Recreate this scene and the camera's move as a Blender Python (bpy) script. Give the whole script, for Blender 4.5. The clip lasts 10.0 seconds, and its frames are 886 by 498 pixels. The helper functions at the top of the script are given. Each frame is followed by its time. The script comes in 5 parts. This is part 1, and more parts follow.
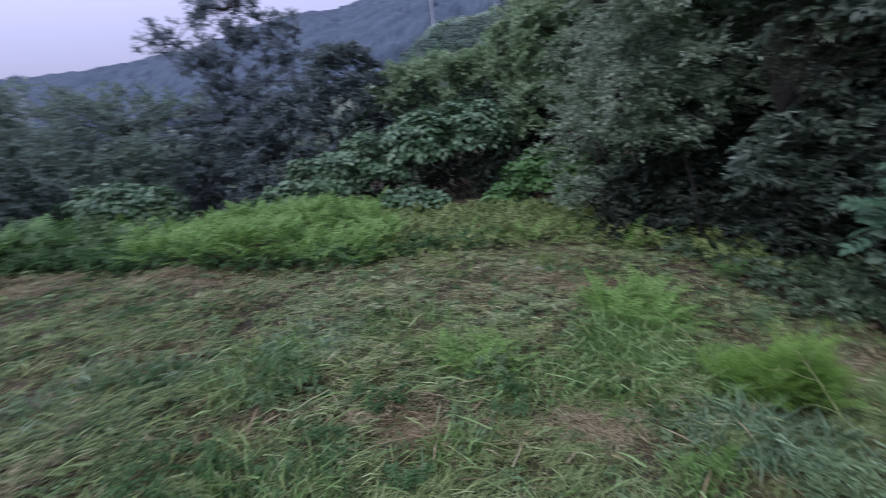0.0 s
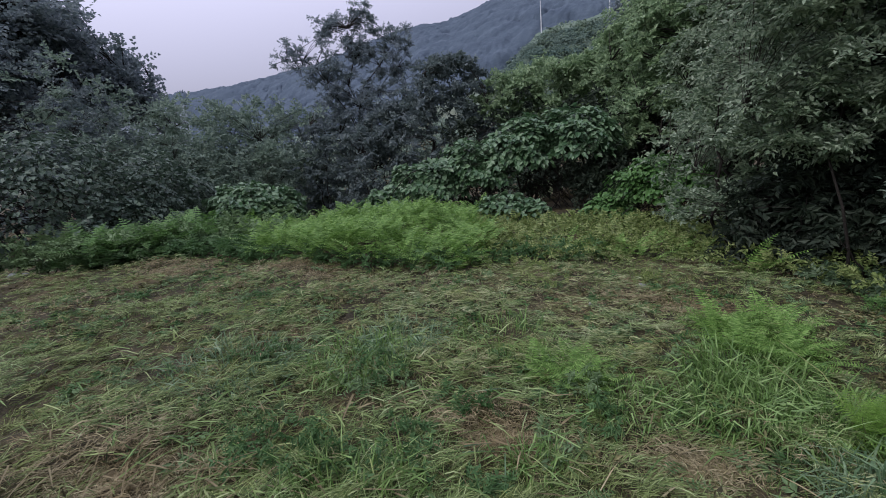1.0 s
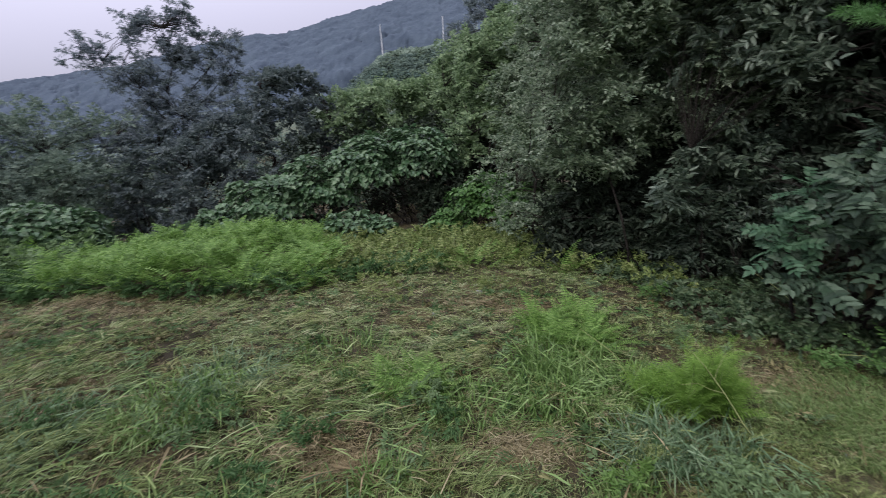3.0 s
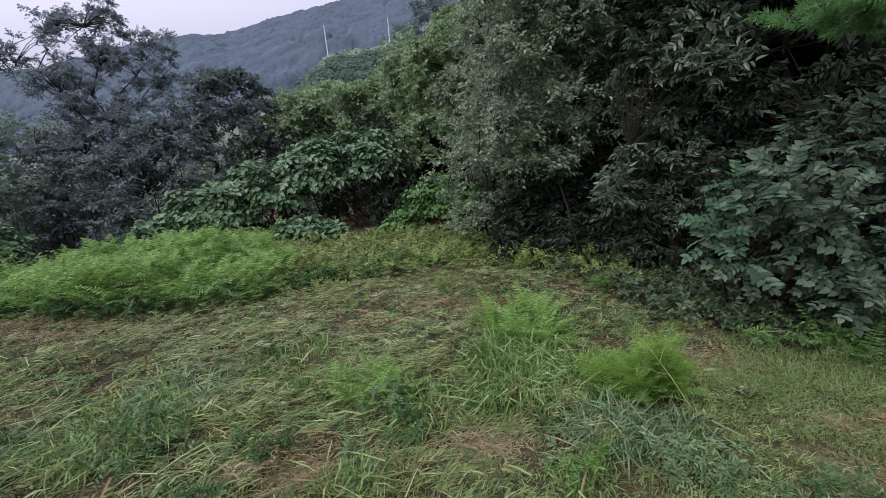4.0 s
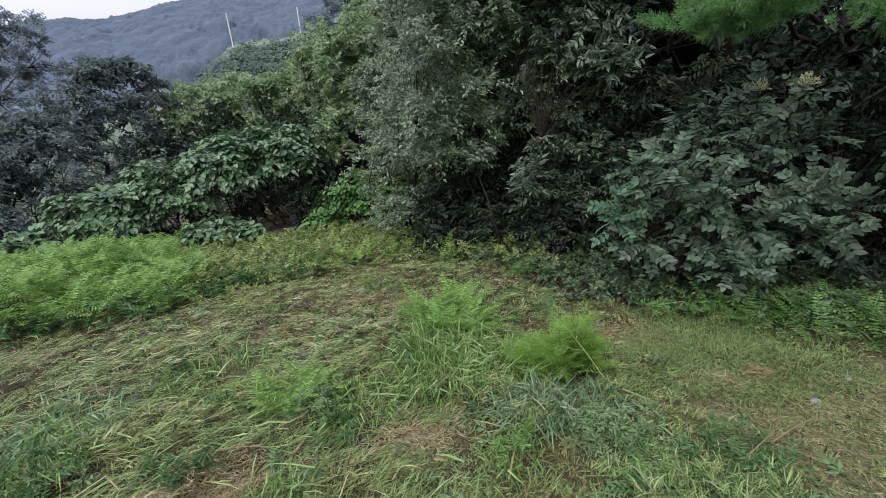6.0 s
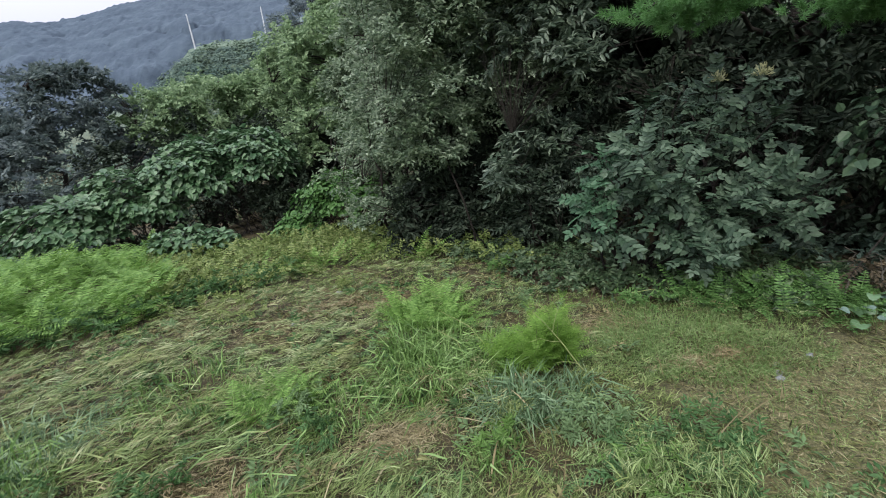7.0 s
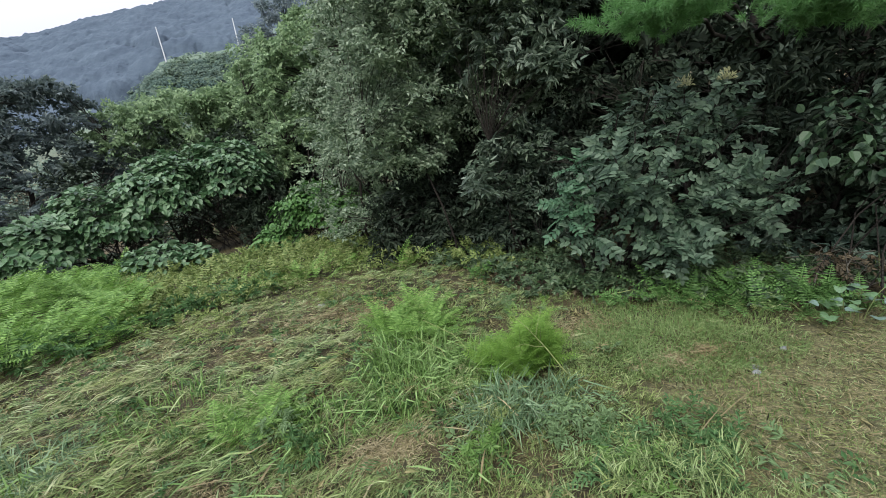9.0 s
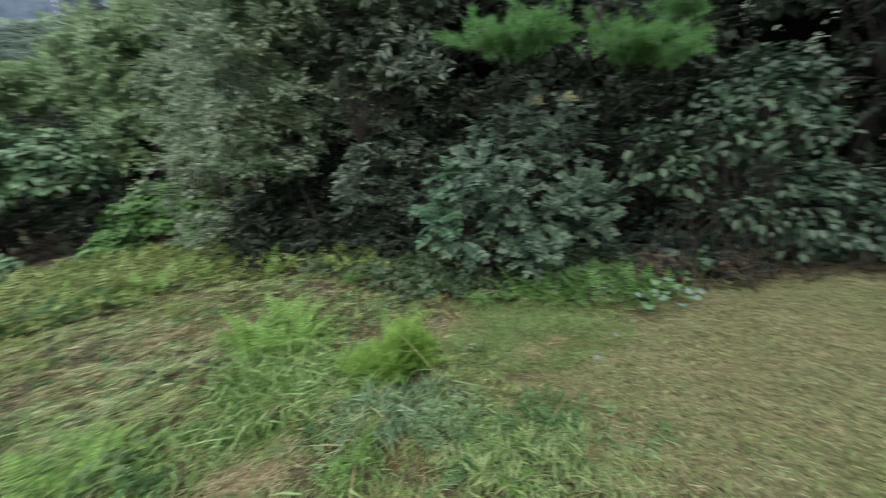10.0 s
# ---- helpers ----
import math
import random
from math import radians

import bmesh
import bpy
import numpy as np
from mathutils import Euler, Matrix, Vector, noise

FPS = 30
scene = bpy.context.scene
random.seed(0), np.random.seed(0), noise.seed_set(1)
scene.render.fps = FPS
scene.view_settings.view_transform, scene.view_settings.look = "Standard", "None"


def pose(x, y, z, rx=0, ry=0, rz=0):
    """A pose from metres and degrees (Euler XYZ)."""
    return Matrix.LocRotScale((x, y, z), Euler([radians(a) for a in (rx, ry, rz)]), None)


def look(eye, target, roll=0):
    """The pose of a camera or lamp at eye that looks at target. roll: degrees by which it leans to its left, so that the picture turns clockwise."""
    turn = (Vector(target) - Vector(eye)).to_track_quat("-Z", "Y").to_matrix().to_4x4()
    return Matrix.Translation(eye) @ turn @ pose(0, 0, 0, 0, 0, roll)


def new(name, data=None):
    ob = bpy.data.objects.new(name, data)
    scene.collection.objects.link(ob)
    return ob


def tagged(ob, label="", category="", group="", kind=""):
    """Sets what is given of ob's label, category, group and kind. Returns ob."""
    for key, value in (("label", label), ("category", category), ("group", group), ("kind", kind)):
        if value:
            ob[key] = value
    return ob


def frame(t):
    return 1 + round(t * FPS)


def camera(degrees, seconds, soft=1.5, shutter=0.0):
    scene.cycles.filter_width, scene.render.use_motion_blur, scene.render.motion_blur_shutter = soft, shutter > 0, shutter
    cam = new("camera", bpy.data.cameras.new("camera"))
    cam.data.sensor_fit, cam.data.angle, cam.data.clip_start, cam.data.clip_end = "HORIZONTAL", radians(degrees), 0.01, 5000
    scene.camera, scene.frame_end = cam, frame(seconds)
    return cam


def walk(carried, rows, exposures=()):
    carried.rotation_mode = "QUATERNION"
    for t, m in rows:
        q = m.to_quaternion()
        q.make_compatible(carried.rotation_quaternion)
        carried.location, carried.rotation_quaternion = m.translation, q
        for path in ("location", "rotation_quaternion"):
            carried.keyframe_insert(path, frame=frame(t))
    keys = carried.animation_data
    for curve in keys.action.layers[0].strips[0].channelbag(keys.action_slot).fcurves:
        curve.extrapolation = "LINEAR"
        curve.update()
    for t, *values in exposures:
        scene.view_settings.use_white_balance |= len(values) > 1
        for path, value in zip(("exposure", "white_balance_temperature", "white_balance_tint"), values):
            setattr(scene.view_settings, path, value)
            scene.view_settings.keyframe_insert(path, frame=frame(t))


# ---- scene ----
cam = camera(91.82, 10.0, soft=0.9, shutter=0.5)


def aim(x, y, z, yaw, pitch, roll):
    """Eye, compass angle from the y axis, tilt and roll in degrees."""
    a, b = radians(yaw), radians(pitch)
    return look((x, y, z), (x + math.sin(a) * math.cos(b), y + math.cos(a) * math.cos(b), z + math.sin(b)), roll)


walk(cam, [
    (0.0, aim(-0.126, -0.005, 1.617, -14.23, -16.94, -3.82)),
    (0.2, aim(-0.135, -0.020, 1.618, -19.53, -16.42, -3.13)),
    (0.5, aim(-0.150, -0.042, 1.619, -24.69, -15.80, -2.69)),
    (1.0, aim(-0.128, -0.038, 1.615, -27.09, -15.17, -3.80)),
    (1.5, aim(-0.118, -0.017, 1.616, -26.65, -14.52, -4.68)),
    (1.8, aim(-0.115, -0.021, 1.608, -26.12, -14.01, -4.20)),
    (2.0, aim(-0.113, -0.024, 1.603, -25.00, -13.74, -3.25)),
    (2.2, aim(-0.090, -0.016, 1.605, -21.63, -13.68, -2.66)),
    (2.5, aim(-0.056, -0.004, 1.606, -14.78, -13.76, -1.97)),
    (2.7, aim(-0.040, -0.001, 1.605, -11.02, -13.91, -1.82)),
    (3.0, aim(-0.016, 0.004, 1.602, -7.15, -13.92, -2.07)),
    (3.2, aim(-0.014, 0.003, 1.601, -5.11, -13.95, -2.88)),
    (4.3, aim(-0.002, 0.001, 1.600, -0.40, -14.01, -2.96)),
    (4.5, aim(0.000, 0.000, 1.600, -0.00, -14.00, -3.00)),
    (5.0, aim(-0.001, 0.011, 1.591, 0.53, -14.30, -3.14)),
    (5.2, aim(0.005, 0.010, 1.590, 2.67, -14.57, -2.93)),
    (5.5, aim(0.014, 0.007, 1.588, 6.27, -14.93, -3.82)),
    (5.7, aim(0.018, 0.007, 1.589, 7.70, -15.05, -4.06)),
    (6.8, aim(0.041, 0.005, 1.594, 10.89, -15.85, -4.50)),
    (7.0, aim(0.045, 0.004, 1.595, 11.90, -15.80, -5.54)),
    (7.5, aim(0.052, 0.003, 1.598, 12.93, -15.59, -6.25)),
    (8.0, aim(0.055, 0.005, 1.603, 13.53, -15.39, -6.74)),
    (8.5, aim(0.064, 0.003, 1.605, 13.97, -15.32, -7.23)),
    (9.0, aim(0.057, 0.001, 1.610, 14.41, -15.15, -6.94)),
    (9.3, aim(0.061, 0.005, 1.608, 14.82, -15.01, -6.55)),
    (9.5, aim(0.064, 0.007, 1.606, 16.60, -15.07, -5.97)),
    (9.7, aim(0.085, 0.006, 1.606, 20.89, -15.42, -4.84)),
    (9.8, aim(0.096, 0.006, 1.607, 24.26, -15.64, -4.09)),
    (10.0, aim(0.118, 0.005, 1.607, 31.14, -16.01, -3.53)),
], [(0.0, 0.25, 5550, 19), (0.5, 0.03, 5900, 11), (1.0, 0.13, 6150, 11), (2.0, 0.12, 6250, 11), (3.0, 0.32, 6420, 10), (4.5, 0.52, 6400, 11), (5.5, 0.72, 6450, 9), (7.0, 0.82, 6500, 2), (10.0, 0.92, 6580, 0)])

# ---- world, sun ----
world = bpy.data.worlds.new("world")
scene.world = world
world.use_nodes = True
wt = world.node_tree
wt.nodes.clear()
sky = wt.nodes.new("ShaderNodeTexSky")
sky.sky_type, sky.sun_disc = "NISHITA", False
sky.sun_elevation, sky.sun_rotation = radians(48), radians(-149)
sky.air_density, sky.dust_density = 1.0, 4.0
clear_sky = wt.nodes.new("ShaderNodeBackground")
clear_sky.inputs[1].default_value = 0.015
wt.links.new(sky.outputs[0], clear_sky.inputs[0])
cloud = wt.nodes.new("ShaderNodeBackground")
cloud.inputs[0].default_value = (0.86, 0.825, 1.04, 1)
# an overcast dome, far brighter overhead than at the horizon
dome = wt.nodes.new("ShaderNodeTexCoord")
dome_z = wt.nodes.new("ShaderNodeSeparateXYZ")
dome_level = wt.nodes.new("ShaderNodeMapRange")
dome_level.inputs[1].default_value, dome_level.inputs[2].default_value = 0.0, 1.0
dome_level.inputs[3].default_value, dome_level.inputs[4].default_value = 0.28, 2.24
wt.links.new(dome.outputs["Generated"], dome_z.inputs[0])
dome_curve = wt.nodes.new("ShaderNodeMath")
dome_curve.operation = "POWER"
dome_curve.use_clamp = True
dome_curve.inputs[1].default_value = 1.14
above = wt.nodes.new("ShaderNodeMath")
above.operation = "MAXIMUM"
above.inputs[1].default_value = 0.0
wt.links.new(dome_z.outputs[2], above.inputs[0])
wt.links.new(above.outputs[0], dome_curve.inputs[0])
wt.links.new(dome_curve.outputs[0], dome_level.inputs[0])
# and brighter over the open valley than over the wooded hill
valley = wt.nodes.new("ShaderNodeVectorMath")
valley.operation = "DOT_PRODUCT"
valley.inputs[1].default_value = (-0.985, -0.17, 0.0)
wt.links.new(dome.outputs["Generated"], valley.inputs[0])
lean = wt.nodes.new("ShaderNodeMath")
lean.operation = "MULTIPLY_ADD"
lean.inputs[1].default_value, lean.inputs[2].default_value = 0.44, 0.80
wt.links.new(valley.outputs["Value"], lean.inputs[0])
level = wt.nodes.new("ShaderNodeMath")
level.operation = "MULTIPLY"
wt.links.new(dome_level.outputs[0], level.inputs[0])
wt.links.new(lean.outputs[0], level.inputs[1])
wt.links.new(level.outputs[0], cloud.inputs[1])
both = wt.nodes.new("ShaderNodeAddShader")
world_out = wt.nodes.new("ShaderNodeOutputWorld")
wt.links.new(clear_sky.outputs[0], both.inputs[0])
wt.links.new(cloud.outputs[0], both.inputs[1])
wt.links.new(both.outputs[0], world_out.inputs[0])

sun = new("sun", bpy.data.lights.new("sun", "SUN"))
sun.data.energy, sun.data.angle, sun.data.color = 1.25, radians(28), (1.0, 0.96, 0.86)
sun.matrix_world = look((-12, -20, 26), (0, 0, 0))


# ---- materials ----
def nodes_of(name):
    m = bpy.data.materials.new(name)
    m.use_nodes = True
    return m, m.node_tree, m.node_tree.nodes["Principled BSDF"]


def ramp_of(nt, fac, stops):
    r = nt.nodes.new("ShaderNodeValToRGB")
    while len(r.color_ramp.elements) < len(stops):
        r.color_ramp.elements.new(0.5)
    for e, (p, col) in zip(r.color_ramp.elements, stops):
        e.position, e.color = p, (*col, 1)
    nt.links.new(fac, r.inputs[0])
    return r.outputs[0]


def noise_of(nt, scale, detail=3.0, rough=0.55):
    pos = nt.nodes.new("ShaderNodeNewGeometry").outputs["Position"]
    n = nt.nodes.new("ShaderNodeTexNoise")
    n.inputs["Scale"].default_value, n.inputs["Detail"].default_value, n.inputs["Roughness"].default_value = scale, detail, rough
    nt.links.new(pos, n.inputs["Vector"])
    return n.outputs[0]


def blend_of(nt, kind, fac, a, b):
    n = nt.nodes.new("ShaderNodeMix")
    n.data_type, n.blend_type = "RGBA", kind
    for socket, v in ((n.inputs[0], fac), (n.inputs[6], a), (n.inputs[7], b)):
        if isinstance(v, (int, float)):
            socket.default_value = v
        elif isinstance(v, tuple):
            socket.default_value = (*v, 1)
        else:
            nt.links.new(v, socket)
    return n.outputs[2]


def leaf_material(name, stops, rough=0.5, thin=0.25, patch=1.2, patch_tint=(0.75, 0.8, 0.7), by_object=False, spec=0.28):
    """Leaves: a hue of its own for each leaf, broad patches of tint, light through the blade."""
    m, nt, bsdf = nodes_of(name)
    if by_object:
        own = nt.nodes.new("ShaderNodeObjectInfo").outputs["Random"]
    else:
        own = nt.nodes.new("ShaderNodeNewGeometry").outputs["Random Per Island"]
    col = ramp_of(nt, own, stops)
    fac = ramp_of(nt, noise_of(nt, patch, 2.0), [(0.35, (0, 0, 0)), (0.65, (1, 1, 1))])
    dull = blend_of(nt, "MULTIPLY", 1.0, col, patch_tint)
    col = blend_of(nt, "MIX", fac, col, dull)
    fine = ramp_of(nt, noise_of(nt, 55.0, 2.0), [(0.3, (0.82, 0.82, 0.82)), (0.7, (1.12, 1.12, 1.12))])
    col = blend_of(nt, "MULTIPLY", 1.0, col, fine)
    nt.links.new(col, bsdf.inputs["Base Color"])
    bsdf.inputs["Roughness"].default_value = rough
    bsdf.inputs["Specular IOR Level"].default_value = spec
    tr = nt.nodes.new("ShaderNodeBsdfTranslucent")
    nt.links.new(col, tr.inputs[0])
    mix = nt.nodes.new("ShaderNodeMixShader")
    mix.inputs[0].default_value = thin
    out = nt.nodes["Material Output"]
    nt.links.new(bsdf.outputs[0], mix.inputs[1])
    nt.links.new(tr.outputs[0], mix.inputs[2])
    nt.links.new(mix.outputs[0], out.inputs[0])
    return m


def solid_material(name, stops, scale, rough=0.9, bump=0.3, fine=40.0):
    m, nt, bsdf = nodes_of(name)
    col = ramp_of(nt, noise_of(nt, scale, 5.0), stops)
    grain = ramp_of(nt, noise_of(nt, fine, 3.0), [(0.3, (0.7, 0.7, 0.7)), (0.7, (1.2, 1.2, 1.2))])
    nt.links.new(blend_of(nt, "MULTIPLY", 1.0, col, grain), bsdf.inputs["Base Color"])
    bsdf.inputs["Roughness"].default_value = rough
    bsdf.inputs["Specular IOR Level"].default_value = 0.15
    b = nt.nodes.new("ShaderNodeBump")
    b.inputs["Strength"].default_value, b.inputs["Distance"].default_value = bump, 0.02
    nt.links.new(noise_of(nt, fine, 4.0), b.inputs["Height"])
    nt.links.new(b.outputs[0], bsdf.inputs["Normal"])
    return m


def greens(*cols):
    return [(i / max(1, len(cols) - 1), c) for i, c in enumerate(cols)]


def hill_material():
    """Far wood, mottled by its crowns; mist is put into the dull blue-green."""
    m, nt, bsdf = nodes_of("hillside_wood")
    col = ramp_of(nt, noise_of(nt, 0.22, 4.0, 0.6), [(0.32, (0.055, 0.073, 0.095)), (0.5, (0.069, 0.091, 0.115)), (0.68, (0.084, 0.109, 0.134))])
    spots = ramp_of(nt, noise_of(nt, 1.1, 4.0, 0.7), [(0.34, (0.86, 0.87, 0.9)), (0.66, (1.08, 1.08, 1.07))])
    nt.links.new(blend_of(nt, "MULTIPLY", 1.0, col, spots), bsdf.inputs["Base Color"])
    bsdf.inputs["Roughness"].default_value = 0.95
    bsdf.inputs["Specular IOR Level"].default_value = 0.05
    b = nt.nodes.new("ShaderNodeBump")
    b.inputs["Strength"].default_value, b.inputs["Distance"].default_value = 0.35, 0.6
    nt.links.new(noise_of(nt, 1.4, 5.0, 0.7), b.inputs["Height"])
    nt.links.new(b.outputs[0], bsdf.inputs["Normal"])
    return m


M_BARK = solid_material("bark", greens((0.014, 0.012, 0.010), (0.042, 0.037, 0.032)), 6.0, 0.95, 0.8, 60.0)
M_STEM = solid_material("green_stem", greens((0.10, 0.14, 0.05), (0.17, 0.2, 0.08)), 9.0, 0.6, 0.2)
M_OAK = leaf_material("oak_leaf", greens((0.095, 0.145, 0.09), (0.225, 0.295, 0.195), (0.43, 0.505, 0.37)), 0.4, 0.42)
M_CHESTNUT = leaf_material("chestnut_leaf", greens((0.055, 0.082, 0.062), (0.125, 0.168, 0.125), (0.255, 0.305, 0.24)), 0.4, 0.35)
# leaf green lowered to near black, so the wood's deep shade is in the colour
M_SHADE_DARK = leaf_material("deep_shade_leaf", greens((0.016, 0.025, 0.017), (0.03, 0.043, 0.029), (0.066, 0.082, 0.06)), 0.6, 0.12, spec=0.1)
# the next three are paler and bluer: valley haze put into the leaf colour
M_FAR = leaf_material("hazy_valley_leaf", greens((0.135, 0.172, 0.19), (0.21, 0.255, 0.278), (0.30, 0.345, 0.365)), 0.65, 0.45)
M_SLATE = leaf_material("hazy_slate_leaf", greens((0.08, 0.11, 0.115), (0.135, 0.17, 0.172), (0.21, 0.25, 0.245)), 0.6, 0.4)
M_THICKET = leaf_material("hazy_thicket_leaf", greens((0.13, 0.185, 0.15), (0.20, 0.265, 0.21), (0.285, 0.355, 0.285)), 0.65, 0.42)
M_LIGHT = leaf_material("light_leaf", greens((0.14, 0.21, 0.115), (0.235, 0.335, 0.18), (0.37, 0.475, 0.27)), 0.55, 0.42)
M_KUDZU = leaf_material("kudzu_leaf", greens((0.05, 0.112, 0.05), (0.105, 0.188, 0.09), (0.195, 0.285, 0.165)), 0.38, spec=0.36)
# vine green darkened to carry the black shade of the wood's edge
M_VINE = leaf_material("shade_vine_leaf", greens((0.028, 0.05, 0.032), (0.048, 0.08, 0.05), (0.09, 0.13, 0.085)), 0.45)
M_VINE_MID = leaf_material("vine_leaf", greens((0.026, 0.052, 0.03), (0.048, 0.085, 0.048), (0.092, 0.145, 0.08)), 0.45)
M_KUDZU_YOUNG = leaf_material("young_kudzu_leaf", greens((0.06, 0.145, 0.04), (0.10, 0.205, 0.06), (0.145, 0.26, 0.09)), 0.45)
M_FERN = leaf_material("fern_frond", greens((0.09, 0.185, 0.037), (0.172, 0.308, 0.066), (0.27, 0.42, 0.12)), 0.6, 0.35, 0.9)
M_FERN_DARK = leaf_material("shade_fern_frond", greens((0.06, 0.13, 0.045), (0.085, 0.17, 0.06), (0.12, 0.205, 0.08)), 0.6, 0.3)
M_FERN_MID = leaf_material("green_fern_frond", greens((0.075, 0.16, 0.045), (0.115, 0.225, 0.062), (0.17, 0.29, 0.095)), 0.6, 0.35)
# darker copy of kudzu_leaf, with the shade put into its colour
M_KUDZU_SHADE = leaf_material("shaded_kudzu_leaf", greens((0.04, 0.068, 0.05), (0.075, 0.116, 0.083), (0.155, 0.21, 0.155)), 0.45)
M_SUMAC = leaf_material("sumac_leaf", greens((0.024, 0.045, 0.028), (0.052, 0.086, 0.053), (0.118, 0.165, 0.11)), 0.5, 0.2, 3.0, (0.6, 0.68, 0.6), spec=0.2)
M_SUMAC_FRESH = leaf_material("fresh_sumac_leaf", greens((0.035, 0.085, 0.045), (0.058, 0.12, 0.065), (0.09, 0.165, 0.095)), 0.5, 0.25, 3.0, spec=0.2)
M_EDGE = leaf_material("edge_shrub_leaf", greens((0.03, 0.048, 0.034), (0.065, 0.095, 0.066), (0.15, 0.19, 0.14)), 0.45, 0.3)
M_BROADWEED = leaf_material("broad_weed_leaf", greens((0.04, 0.075, 0.036), (0.075, 0.12, 0.058), (0.13, 0.175, 0.095)), 0.5, 0.2, 2.5)
M_WEED = leaf_material("weed_leaf", greens((0.09, 0.14, 0.035), (0.19, 0.25, 0.075), (0.31, 0.35, 0.14)), 0.6)
M_SAGE = leaf_material("mugwort_leaf", greens((0.12, 0.185, 0.085), (0.16, 0.24, 0.11), (0.21, 0.30, 0.15)), 0.7)
M_GRASS = leaf_material("grass_blade", greens((0.09, 0.175, 0.04), (0.125, 0.225, 0.055), (0.17, 0.27, 0.08)), 0.5, 0.3)
M_LONG = leaf_material("long_grass_blade", greens((0.07, 0.13, 0.03), (0.12, 0.215, 0.055), (0.19, 0.30, 0.09), (0.28, 0.40, 0.15)), 0.45, 0.3, 2.5)
M_BLUE = leaf_material("blue_green_blade", greens((0.08, 0.14, 0.07), (0.14, 0.22, 0.115), (0.25, 0.34, 0.20)), 0.5, 0.25, 3.0)
M_TURF = leaf_material("fine_turf", greens((0.10, 0.17, 0.05), (0.17, 0.25, 0.085), (0.28, 0.35, 0.15)), 0.6, 0.25, 3.0)
M_FEATHER = leaf_material("feathery_leaf", greens((0.16, 0.28, 0.05), (0.22, 0.38, 0.075), (0.30, 0.47, 0.11)), 0.6, 0.5, 3.0)
M_MOWN = leaf_material("mown_grass_blade", [(0.0, (0.016, 0.027, 0.008)), (0.2, (0.085, 0.13, 0.042)), (0.55, (0.172, 0.245, 0.088)), (0.85, (0.245, 0.325, 0.135)), (1.0, (0.33, 0.41, 0.21))], 0.6, 0.14, 2.2, (0.95, 0.86, 0.72), False, 0.15)
M_HAY = leaf_material("pale_cut_grass", greens((0.09, 0.12, 0.045), (0.235, 0.285, 0.13), (0.41, 0.455, 0.265)), 0.6, 0.14, 2.2, (0.93, 0.86, 0.74), False, 0.15)
M_STRAW = leaf_material("straw", greens((0.11, 0.093, 0.045), (0.23, 0.198, 0.105), (0.38, 0.345, 0.205)), 0.6, 0.15, 2.0, (0.85, 0.78, 0.7))
M_CHAFF = leaf_material("clippings", greens((0.03, 0.028, 0.012), (0.10, 0.094, 0.038), (0.18, 0.18, 0.075), (0.28, 0.245, 0.125)), 0.7, 0.1, 1.1, (0.7, 0.75, 0.65))
M_LITTER = leaf_material("dead_leaf", greens((0.045, 0.035, 0.022), (0.08, 0.06, 0.038), (0.13, 0.10, 0.065)), 0.7, 0.1)
M_PINE = leaf_material("pine_needle", greens((0.145, 0.30, 0.105), (0.20, 0.385, 0.145), (0.27, 0.465, 0.21)), 0.5, 0.5)
M_FLOWER = leaf_material("cream_flower", greens((0.36, 0.36, 0.2), (0.5, 0.48, 0.3)), 0.7, 0.2)
M_PALE = leaf_material("pale_leaf_back", greens((0.09, 0.145, 0.11), (0.16, 0.225, 0.185)), 0.5, 0.15)
M_HILL = hill_material()
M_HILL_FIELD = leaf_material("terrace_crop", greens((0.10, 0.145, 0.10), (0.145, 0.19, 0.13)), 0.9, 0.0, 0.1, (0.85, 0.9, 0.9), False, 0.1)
# distance haze is put into this scrub's dull bluish tint
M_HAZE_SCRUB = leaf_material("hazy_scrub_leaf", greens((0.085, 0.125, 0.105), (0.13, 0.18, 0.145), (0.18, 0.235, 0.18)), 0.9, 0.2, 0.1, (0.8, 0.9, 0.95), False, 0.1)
M_POLE = solid_material("grey_pole", greens((0.55, 0.56, 0.58), (0.68, 0.69, 0.7)), 3.0, 0.7, 0.1)
M_STONE = solid_material("pale_stone", greens((0.14, 0.15, 0.145), (0.26, 0.27, 0.26)), 20.0, 0.8, 0.4)


